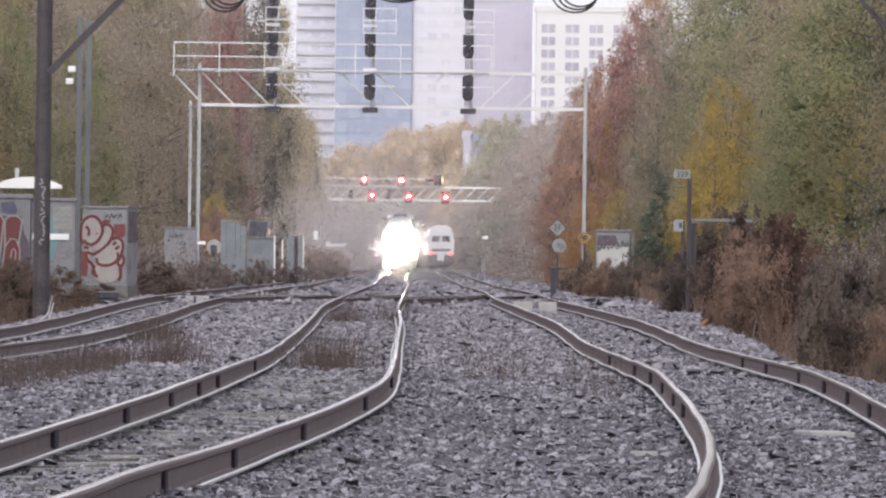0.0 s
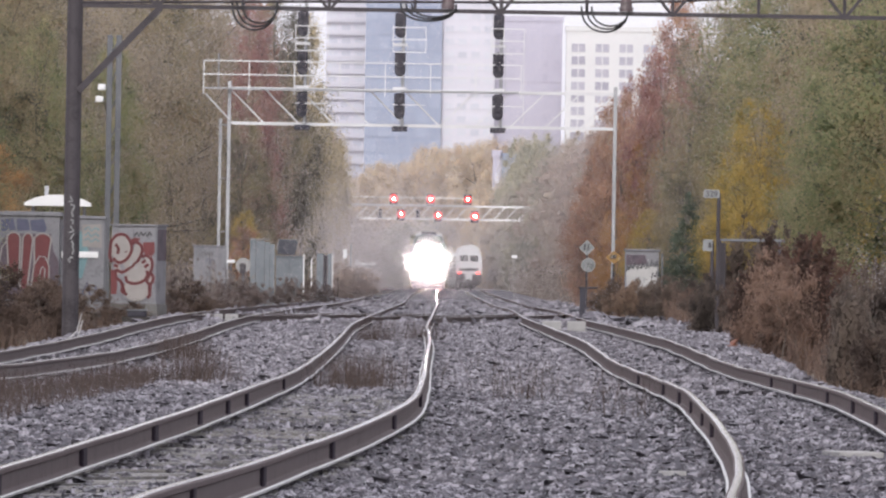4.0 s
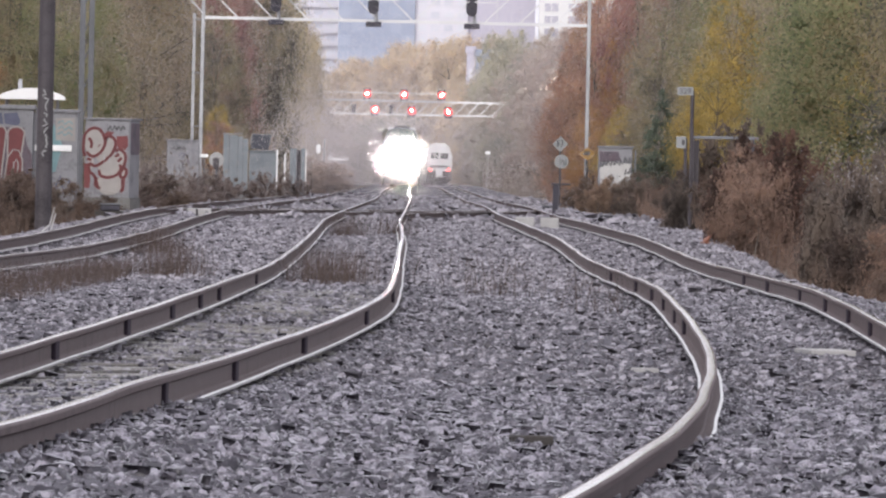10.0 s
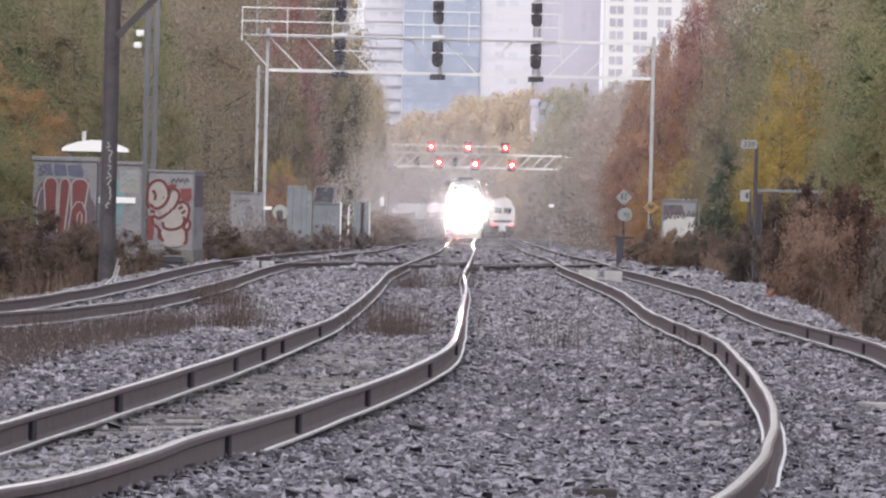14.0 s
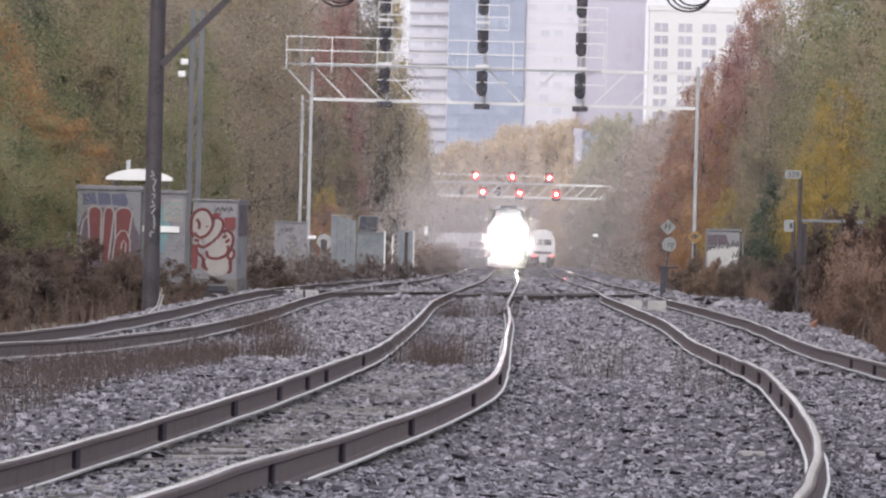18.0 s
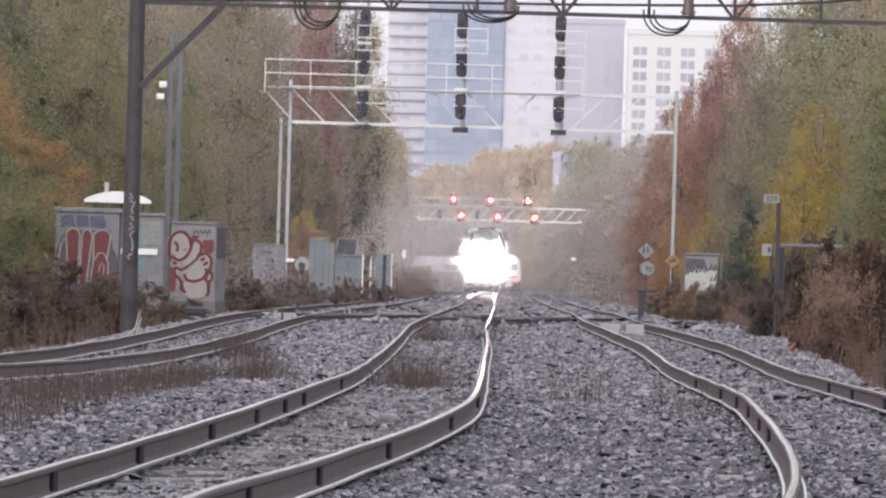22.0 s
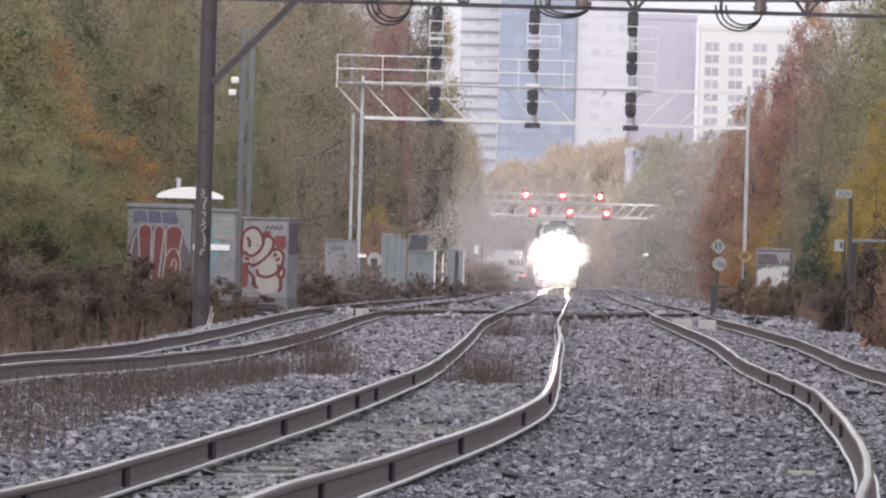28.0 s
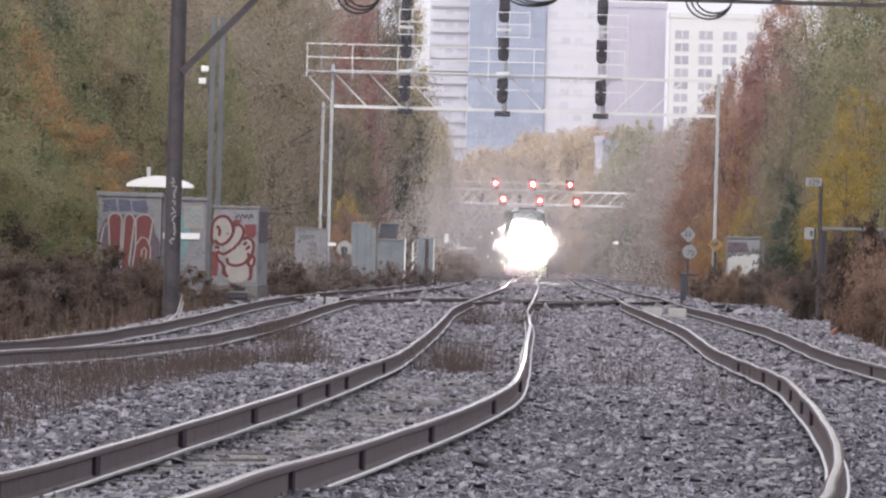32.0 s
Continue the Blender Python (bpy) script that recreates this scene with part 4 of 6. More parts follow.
for x in (-0.7, 0.7):
    part("wheel", disc((x, 2.6, 0.15), 0.4, 0.22, "x", 16), M_RUBBER, van)


# ---- signs ----
def post_sign(name, label, at, top, plates):
    g = thing(name, label, "sign", at)
    part("post", tube((0, 0.05, float(ground_z(at[0], at[1])) - 0.2 - at[2]), (0, 0.05, top), 0.045, 8), M_DARKSTEEL, g)
    for nm, bm, m, lb in plates:
        part(nm, bm, m, g, lb)
    return g


def words(text, parent, at, size, material, depth=0.004):
    cu = bpy.data.curves.new("lettering", "FONT")
    cu.body, cu.size, cu.extrude, cu.align_x, cu.align_y = text, size, depth, "CENTER", "CENTER"
    tmp = bpy.data.objects.new("lettering", cu)
    me = bpy.data.meshes.new_from_object(tmp)
    bpy.data.objects.remove(tmp)
    me.materials.append(material)
    ob = new("lettering", me)
    ob.parent = parent
    ob.matrix_local = pose(*at, 90, 0, 0)
    return ob


sp = post_sign("speed_sign", "round white speed sign under a white diamond plate", (11.33, 930, 0), 2.5, [
    ("disc_plate", disc((0.06, 0, 1.62), 0.29, 0.03, "y", 28), M_DULLSIGN, "round white plate"),
    ("diamond_plate", blob([(-0.34, 2.33), (0, 2.67), (0.32, 2.33), (0, 2.0)], 0.01, 0.03), M_DULLSIGN, "white diamond plate")])
words("70", sp, (0.11, -0.03, 1.57), 0.3, M_INK)
for x in (-0.1, 0.06):
    part("mark", box(x - 0.035, x + 0.035, -0.028, -0.021, 2.22, 2.5), M_INK, sp, "dark bar that cannot be read")
post_sign("warning_sign", "yellow diamond warning plate on the bridge post", (12.42, 929.7, 0), 2.0, [
    ("diamond_plate", blob([(-0.33, 1.95), (0.02, 2.22), (0.37, 1.95), (0.02, 1.68)], 0.0, 0.03), M_YELLOW, "yellow diamond plate"),
    ("mark", blob([(-0.16, 1.9), (-0.1, 2.06), (0.14, 2.06), (0.1, 1.88)], -0.032, 0.005), M_INK, "dark symbol")])
ml = post_sign("milepost", "dark milepost carrying a white numbered plate", (9.58, 533, 0), 3.1, [
    ("plate", box(-0.36, 0.02, -0.02, 0.01, 2.98, 3.18), M_SIGN, "white number plate of the line")])
words("329", ml, (-0.17, -0.024, 3.07), 0.19, M_INK)
post_sign("marker_post", "short post with a small white marker plate", (10.12, 571, 0), 2.05, [
    ("plate", box(-0.24, 0.0, -0.02, 0.01, 1.78, 2.08), M_SIGN, "small white plate"),
    ("mark", box(-0.1, -0.03, -0.028, -0.022, 1.86, 2.0), M_INK, "dark mark")])
mq = thing("marker_board", "small white marker plate on a thin pale post", "marker", (13.46, 1500, 0))
part("plate", box(-0.18, 0.18, -0.02, 0.01, 2.37, 2.57), M_ROOFWHITE, mq)
part("post", box(-0.02, 0.02, 0.012, 0.05, float(ground_z(13.46, 1500)) - 0.2, 2.4), M_COVER, mq)
st = thing("wooden_stake", "grey wooden stake beside the graffiti hut", "stake", (-9.48, 660, 0))
part("stake", box(-0.04, 0.04, -0.04, 0.04, float(ground_z(-9.48, 660)) - 0.2, 1.34, 0.01), M_COVER, st)
gr = thing("guard_rail", "grey metal guard rail above the brush", "guard rail", (10.3, 575, 0))
part("rail_beam", box(0, 1.75, 0, 0.06, 2.04, 2.11, 0.01), M_GREYSTEEL, gr)
part("end_column", box(0.02, 0.24, 0.1, 0.4, -1.0, 2.0, 0.02), M_DARKSTEEL, gr, "dark steel end column")
for x in (0.08, 1.6):
    part("post", box(x - 0.04, x + 0.04, 0.0, 0.08, -1.0, 2.05), M_DARKSTEEL, gr)
tc = thing("traffic_cone", "small scuffed orange plastic cone lying by the ballast", "cone", (7.72, 413, float(ground_z(7.72, 413)) + 0.05))
part("cone_shell", tube((-0.02, 0, 0.02), (0.1, 0, 0.15), 0.06, 16, 0.015), M_CONE, tc)
part("base", box(-0.1, 0.09, -0.09, 0.09, 0, 0.02, 0.006), M_CONE, tc)



# ---- switch gear, crossover, covers ----
def crossover(name, label, va, ya, vb, yb, sunk=0.05):
    t = thing(name, label, "crossover track", kind="structure")
    ys = np.linspace(ya, yb, 60)
    q = (ys - ya) / (yb - ya)
    q = q * q * (3 - 2 * q)
    x = along(va, ys) * (1 - q) + along(vb, ys) * q
    z = along(LEVEL, ys) - sunk
    for s in (-1, 1):
        rail(t, x + s * GAUGE / 2, z, ys)
    return t


crossover("crossover_track", "diagonal crossover rails between two tracks", WEST, 552, MID, 672, 0.055)
crossover("crossover_track", "diagonal crossover rails joining the east track", MID, 560, EAST, 690)


def cover(at, w, label, m):
    g = thing("switch_cover", label, "switch cover", at, group="switch covers")
    part("lid", box(-w / 2, w / 2, -0.3, 0.3, 0.0, 0.22, 0.02), m, g)
    part("rim", box(-w / 2 - 0.03, w / 2 + 0.03, -0.33, 0.33, -0.25, 0.0), M_CONCRETE, g)
    return g


for x, w in ((-2.6, 0.26), (-2.33, 0.22), (-2.0, 0.34)):
    cover((x, 572, float(ground_z(x, 572)) - 0.02), w, "grey concrete cover block between the rails", M_COVER)
for x, w in ((5.55, 0.44), (6.12, 0.42)):
    cover((x, 520, float(along(LEVEL, 520)) - 0.22), w, "pale concrete cover block between the rails", M_COVER)


def switch_machine(at, label, k=1.0):
    g = thing("switch_machine", label, "switch machine", at, group="switch machines")
    part("motor_case", box(-0.38 * k, 0.38 * k, -0.3, 0.3, 0.1 * k, 0.34 * k, 0.04 * k), M_BLACK, g)
    part("lid", box(-0.42 * k, 0.42 * k, -0.33, 0.33, 0.34 * k, 0.4 * k, 0.02 * k), M_GREYSTEEL, g)
    part("bed_plate", box(-0.6 * k, 0.66 * k, -0.4, 0.4, -0.15, 0.1 * k), M_UNDER, g)
    part("throw_rod", tube((0.3 * k, 0, 0.1 * k), (1.3 * k, 0, 0.06 * k), 0.03 * k, 6), M_GALV, g)


switch_machine((-4.95, 645, -0.33), "low black switch motor beside the west track", 0.72)
switch_machine((-1.55, 800, -0.25), "low black switch motor beside the far west rails", 0.5)
switch_machine((9.2, 645, -0.26), "low black switch motor beside the east track", 0.5)
switch_machine((9.7, 830, -0.28), "black switch motor with a grey lid on the ballast", 0.5)
db = thing("signal_box_stand", "dark open-sided equipment stand on the shoulder", "equipment stand", (8.0, 667, -0.5))
part("leg", box(-0.07, 0.1, -0.15, 0.15, -0.3, 1.24), M_BLACK, db)
part("top", box(-0.12, 0.46, -0.2, 0.2, 1.24, 1.3, 0.015), M_DARKSTEEL, db)


# ---- trees and brush ----
def ball_grid(n=3):
    """A small ball of quads: a cube's faces in n x n cells, blown out round."""
    verts, quads = [], []
    for axis in range(3):
        for side in (-1, 1):
            base = len(verts)
            for i in range(n + 1):
                for j in range(n + 1):
                    v = [0.0, 0.0, 0.0]
                    v[axis], v[(axis + 1) % 3], v[(axis + 2) % 3] = side, math.tan((i / n - 0.5) * math.pi / 2), math.tan((j / n - 0.5) * math.pi / 2)
                    verts.append(Vector(v).normalized()[:])
            for i in range(n):
                for j in range(n):
                    a = base + i * (n + 1) + j
                    q = (a, a + n + 1, a + n + 2, a + 1)
                    quads.append(q if side > 0 else q[::-1])
    return np.array(verts), np.array(quads)


BALL_V, BALL_Q = ball_grid()


def leaf_cloud(rng, centres, radii, count, size, squash=0.8, core=0.33):
    """Leafy clumps: a lumpy inner mass each, and leaf sprays as small bent quads over its skin."""
    flat = np.array([1, 1, squash])
    wob = core + 0.25 * np.array([[noise.noise((v[0] * 1.7 + k * 3.1, v[1] * 1.7, v[2] * 1.7)) for v in BALL_V] for k in range(12)])
    mid = centres.mean(axis=0)
    mass_v = [c + BALL_V * (r * wob[k % 12])[:, None] * flat for k, (c, r) in enumerate(zip(centres, radii))]
    mass_q = np.concatenate([BALL_Q + k * len(BALL_V) for k in range(len(centres))])
    away = centres - mid
    away /= np.linalg.norm(away, axis=1)[:, None] + 1e-6
    mass_n = np.concatenate([BALL_V * 0.5 + a * 0.6 for a in away])
    mass_v = np.concatenate(mass_v)
    pick = rng.choice(len(centres), count, p=radii**2 / (radii**2).sum())
    d = rng.normal(size=(count, 3))
    d /= np.linalg.norm(d, axis=1)[:, None]
    r = radii[pick] * np.clip(rng.normal(0.82, 0.36, count), 0.3, 1.9)
    c = centres[pick] + d * r[:, None] * flat
    nrm = d + rng.normal(scale=0.5, size=(count, 3))
    nrm /= np.linalg.norm(nrm, axis=1)[:, None]
    ref = rng.normal(size=(count, 3))
    a = np.cross(nrm, ref)
    a /= np.linalg.norm(a, axis=1)[:, None]
    b = np.cross(nrm, a)
    s = size * rng.uniform(0.5, 1.3, count)[:, None]
    v = np.empty((count, 4, 3))
    v[:, 0], v[:, 1] = c - a * s, c - b * s * 0.55 - nrm * s * 0.15
    v[:, 2], v[:, 3] = c + a * s, c + b * s * 0.55 - nrm * s * 0.15
    idx = np.arange(count * 4).reshape(-1, 4) + len(mass_v)
    soft = d * 0.5 + away[pick] * 0.6 + rng.normal(scale=0.08, size=(count, 3))
    n_all = np.concatenate([mass_n, np.repeat(soft, 4, axis=0)])
    n_all /= np.linalg.norm(n_all, axis=1)[:, None]
    return np.concatenate([mass_v, v.reshape(-1, 3)]), np.concatenate([mass_q, idx]), n_all


def fast_mesh(name, verts, quads, material, normals=None):
    me = bpy.data.meshes.new(name)
    me.vertices.add(len(verts))
    me.vertices.foreach_set("co", np.asarray(verts, np.float32).ravel())
    k = quads.shape[1]
    me.loops.add(quads.size)
    me.loops.foreach_set("vertex_index", quads.astype(np.int32).ravel())
    me.polygons.add(len(quads))
    me.polygons.foreach_set("loop_start", np.arange(0, quads.size, k, dtype=np.int32))
    me.update(calc_edges=True)
    me.materials.append(material)
    if normals is not None:
        me.normals_split_custom_set_from_vertices(normals.tolist())
    return me


def tree(name, label, seed, height, radius, low, colour, count, size, spiky=False):
    """A tapered trunk with limbs and a crown of many leaf sprays in uneven clumps."""
    rng = np.random.default_rng(seed)
    g = thing(name, label, "bush" if "bush" in name else "tree")
    bm = bmesh.new()
    x = y = 0.0
    pts = [Vector((0, 0, -0.5))]
    for k in range(1, 6):
        x, y = x + rng.normal() * 0.18, y + rng.normal() * 0.18
        pts.append(Vector((x, y, height * 0.85 * k / 5)))
    r0 = height * 0.016
    for k in range(5):
        tube(pts[k], pts[k + 1], r0 * (1 - k * 0.18), 8, r0 * (0.82 - k * 0.18), bm=bm)
    cen, rad = [], []
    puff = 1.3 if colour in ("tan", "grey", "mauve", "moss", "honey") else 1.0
    n = 26 if height < 4 else 96
    for k in range(n):
        h = low + (1 - low) * (k + rng.uniform(0, 1)) / n
        if spiky:
            w = radius * (1 - (h - low) / (1 - low)) * 0.9 + 0.1
        else:
            w = radius * math.sin(math.pi * min(0.98, 0.16 + 0.80 * (h - low) / (1 - low))) ** 0.65
        a = rng.uniform(0, 2 * math.pi)
        rr = w * math.sqrt(rng.uniform(0.12, 0.85))
        c = Vector((math.cos(a) * rr, math.sin(a) * rr, height * h))
        root = pts[min(5, int(h * 5))].lerp(pts[min(5, int(h * 5) + 1)], 0.3) if int(h * 5) < 5 else pts[5]
        root = Vector((root.x, root.y, min(root.z, c.z - 0.2)))
        if k % 3 == 0:
            tube(root, c, r0 * 0.26, 5, r0 * 0.06, bm=bm)
        cen.append(c[:])
        rad.append((w * rng.uniform(0.16, 0.36) + height * 0.014) * puff)
    part("trunk", bm, M_BARK, g, "grey-brown trunk with rising limbs")
    v, q, nv = leaf_cloud(rng, np.array(cen), np.array(rad), count, size, 0.85, 0.36 if height < 4 else 0.32 if colour in ("tan", "grey", "mauve", "moss", "honey") else 0.1)
    crown = new("crown", fast_mesh("crown", v, q, LEAVES[colour], nv))
    crown.parent = g
    return g


KINDS, GROWN = {}, {}
for i, (nm, lb, h, r, low, col, cnt, sz, sp) in enumerate([
    ("maple_tree", "leafy green maple turning yellow beside the line", 17, 5.0, 0.02, "green", 54000, 0.078, False),
    ("ash_tree", "olive-leaved ash tree thinning in autumn", 18, 5.0, 0.04, "olive", 54000, 0.078, False),
    ("birch_tree", "golden-leaved birch tree in autumn", 15, 4.2, 0.05, "gold", 40000, 0.078, False),
    ("oak_tree", "tan-brown oak tree in late autumn leaf", 19, 5.6, 0.03, "brown", 54000, 0.082, False),
    ("sumac_tree", "orange-leaved sumac tree in full autumn colour", 14, 4.0, 0.06, "orange", 40000, 0.076, False),
    ("cherry_tree", "dull russet-leaved cherry tree in autumn", 16, 4.4, 0.04, "russet", 46000, 0.092, False),
    ("spruce_tree", "dark green conical spruce among bare brush", 9, 2.4, 0.03, "spruce", 12000, 0.1, True),
    ("poplar_tree", "far-off poplar at the bend, its tan paled for haze", 20, 6.0, 0.02, "tan", 50000, 0.16, False),
    ("bramble_bush", "dark tangled bramble bush beside the ballast", 2.0, 1.2, 0.0, "bramble", 5000, 0.05, False),
    ("straw_bush", "tan clump of dead grass beside the track", 1.8, 1.1, 0.0, "straw", 5000, 0.05, False),
    ("rust_bush", "rust-red leafy bush among dead weeds", 2.4, 1.2, 0.0, "rust", 5000, 0.055, False),
    ("olive_bush", "dull brown half-bare thicket beside the ballast", 2.0, 1.2, 0.0, "thicket", 5000, 0.05, False),
    ("briar_bush", "mauve-brown briar thicket along the ballast, paled for haze", 2.0, 1.2, 0.0, "briar", 5000, 0.05, False),
    ("tawny_bush", "tawny orange clump of dead grass on the shoulder", 2.0, 1.2, 0.0, "tawny", 5000, 0.05, False),
    ("elm_tree", "haze-paled grey-brown elm far along the line", 18, 5.4, 0.02, "grey", 50000, 0.09, False),
    ("plum_tree", "haze-paled reddish-leaved plum far along the line", 16, 5.0, 0.03, "mauve", 50000, 0.09, False),
    ("willow_tree", "haze-paled green willow far along the line", 17, 5.2, 0.02, "moss", 50000, 0.09, False),
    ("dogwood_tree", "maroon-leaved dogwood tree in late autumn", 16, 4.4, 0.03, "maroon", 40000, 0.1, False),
    ("linden_tree", "haze-paled golden linden far along the line", 16, 4.6, 0.02, "honey", 50000, 0.09, False),
]):
    KINDS[nm], GROWN[nm] = tree(nm, lb, 40 + i, h, r, low, col, cnt, sz, sp), h

USED = set()
PLANT = random.Random(11)


def plant(kind, x, y, height, width=None):
    """Sets a tree of a kind on the land, grown to a height."""
    src = KINDS[kind]
    s = height / GROWN[kind]
    m = pose(x, y, float(ground_z(x, y)) - 0.05, 0, 0, PLANT.uniform(0, 360))
    ob = src if kind not in USED else copy_thing(src, m)
    USED.add(kind)
    ob.matrix_basis = m @ Matrix.Diagonal(((width or s), (width or s), s, 1))
    return ob


def edge(rows, y):
    return float(np.interp(y, [r[0] for r in rows], [r[1] for r in rows]))


WEST_EDGE = [(420, -11.5), (700, -11.5), (1000, -9.0), (1400, -7.2), (1900, -4.0), (2300, 0.4), (2700, 3.2)]
EAST_EDGE = [(420, 13.5), (600, 14.5), (800, 15.5), (1000, 16.6), (1300, 18.0), (1700, 20.4), (2200, 22.8), (2600, 23.2)]

# west wood: greens and golds near, dull browns paled for haze further on
y = 640.0
while y < 2650:
    for row in range(3):
        x = edge(WEST_EDGE, y) - (2.0 + row * 3.6 if y < 900 else 3.0 + row * 5.5) - PLANT.uniform(0, 2.0)
        if y < 1000:
            kind = PLANT.choice(["maple_tree", "oak_tree", "ash_tree", "ash_tree", "maple_tree", "ash_tree"])
        elif y < 1400:
            kind = PLANT.choice(["oak_tree", "ash_tree", "ash_tree", "cherry_tree", "oak_tree", "ash_tree"])
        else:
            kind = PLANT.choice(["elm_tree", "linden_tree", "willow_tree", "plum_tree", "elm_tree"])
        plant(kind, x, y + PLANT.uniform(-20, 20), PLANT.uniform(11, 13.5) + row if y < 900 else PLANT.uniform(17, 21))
    y += 42 if y < 900 else 62 if y < 1300 else 85
# east wood: a slope of crowns that falls away with distance
y = 560.0
while y < 2600:
    for row in range(3):
        x = edge(EAST_EDGE, y) + (2.2 + row * 3.6 if y < 900 else 3.2 + row * 5.0) + PLANT.uniform(0, 2.0)
        if y < 1050:
            kind = PLANT.choice(["oak_tree", "ash_tree", "maple_tree", "ash_tree", "maple_tree"])
        elif y < 1500:
            kind = PLANT.choice(["sumac_tree", "cherry_tree", "oak_tree", "ash_tree"])
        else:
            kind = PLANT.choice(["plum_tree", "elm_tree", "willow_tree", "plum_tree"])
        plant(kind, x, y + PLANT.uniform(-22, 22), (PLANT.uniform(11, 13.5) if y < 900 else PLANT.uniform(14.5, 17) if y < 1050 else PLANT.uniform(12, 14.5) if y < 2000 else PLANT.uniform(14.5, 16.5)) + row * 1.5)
    y += 42 if y < 900 else 58 if y < 1300 else 85
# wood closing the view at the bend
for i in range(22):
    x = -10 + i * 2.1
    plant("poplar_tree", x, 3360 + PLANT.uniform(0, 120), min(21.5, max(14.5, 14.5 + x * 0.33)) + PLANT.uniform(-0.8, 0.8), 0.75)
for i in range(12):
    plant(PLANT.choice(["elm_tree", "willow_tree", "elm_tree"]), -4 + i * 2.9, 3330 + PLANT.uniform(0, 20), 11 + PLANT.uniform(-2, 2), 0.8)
for x, y, h in ((15.2, 455, 13.0), (15.9, 520, 15.0), (-13.0, 610, 6.5), (-14.2, 560, 7.0), (-11.6, 700, 5.5)):
    plant("ash_tree" if x > 0 else "maple_tree", x, y, h, 0.55)
# single trees that stand out by their colour
for kind, x, y, h, w in (
    ("birch_tree", 14.5, 740, 7.6, 0.36), ("birch_tree", 13.9, 735, 5.2, 0.36), ("ash_tree", 15.1, 900, 9.4, 0.4), ("ash_tree", 14.7, 890, 6.5, 0.36), ("maple_tree", 15.9, 700, 6.5, 0.4),
    ("dogwood_tree", 15.5, 1000, 12.5, 0.42), ("cherry_tree", 14.0, 1030, 10.2, 0.42), ("cherry_tree", 13.2, 1040, 7.6, 0.34), ("dogwood_tree", 14.7, 1035, 11.2, 0.34), ("willow_tree", 24.6, 2700, 18.6, 0.66), ("willow_tree", 27.6, 2720, 19.2, 0.74), ("cherry_tree", 16.4, 1010, 14.5, 0.5), ("sumac_tree", 14.8, 1000, 8.8, 0.26), ("oak_tree", 17.4, 985, 13.8, 0.45), ("cherry_tree", 14.6, 1150, 7.0, 0.45), ("oak_tree", 18.6, 1000, 14.5, 0.5),
    ("birch_tree", 16.9, 640, 6.0, 0.36), ("birch_tree", 17.4, 770, 7.5, 0.45),
    ("sumac_tree", -12.0, 700, 7.0, 0.46), ("sumac_tree", -10.6, 740, 5.6, 0.42), ("sumac_tree", -13.2, 720, 9.5, 0.44), ("maple_tree", -10.4, 620, 4.8, 0.36), ("maple_tree", -11.6, 615, 4.6, 0.36), ("maple_tree", -7.7, 860, 10.5, 0.34), ("maple_tree", -10.3, 850, 11.0, 0.34),
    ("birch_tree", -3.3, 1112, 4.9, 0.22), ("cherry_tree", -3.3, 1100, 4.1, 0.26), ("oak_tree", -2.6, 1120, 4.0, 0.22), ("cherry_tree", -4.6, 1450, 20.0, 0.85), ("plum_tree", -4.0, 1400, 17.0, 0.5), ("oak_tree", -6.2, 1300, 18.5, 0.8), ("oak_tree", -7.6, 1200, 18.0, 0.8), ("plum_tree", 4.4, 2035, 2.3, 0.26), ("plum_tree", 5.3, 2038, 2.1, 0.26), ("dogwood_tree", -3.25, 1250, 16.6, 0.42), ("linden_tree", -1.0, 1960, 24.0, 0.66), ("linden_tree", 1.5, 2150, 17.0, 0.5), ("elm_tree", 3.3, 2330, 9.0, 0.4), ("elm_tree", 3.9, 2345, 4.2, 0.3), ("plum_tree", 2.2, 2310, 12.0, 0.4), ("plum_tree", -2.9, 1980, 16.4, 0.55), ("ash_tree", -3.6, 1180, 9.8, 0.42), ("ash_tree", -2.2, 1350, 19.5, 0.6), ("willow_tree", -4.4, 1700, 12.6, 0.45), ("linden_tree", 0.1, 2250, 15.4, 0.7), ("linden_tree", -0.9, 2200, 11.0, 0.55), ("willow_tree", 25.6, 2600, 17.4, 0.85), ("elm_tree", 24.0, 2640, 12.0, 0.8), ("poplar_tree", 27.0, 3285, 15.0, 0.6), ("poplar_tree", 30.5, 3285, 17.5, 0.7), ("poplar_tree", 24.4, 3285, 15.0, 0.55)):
    plant(kind, x, y, h, w)
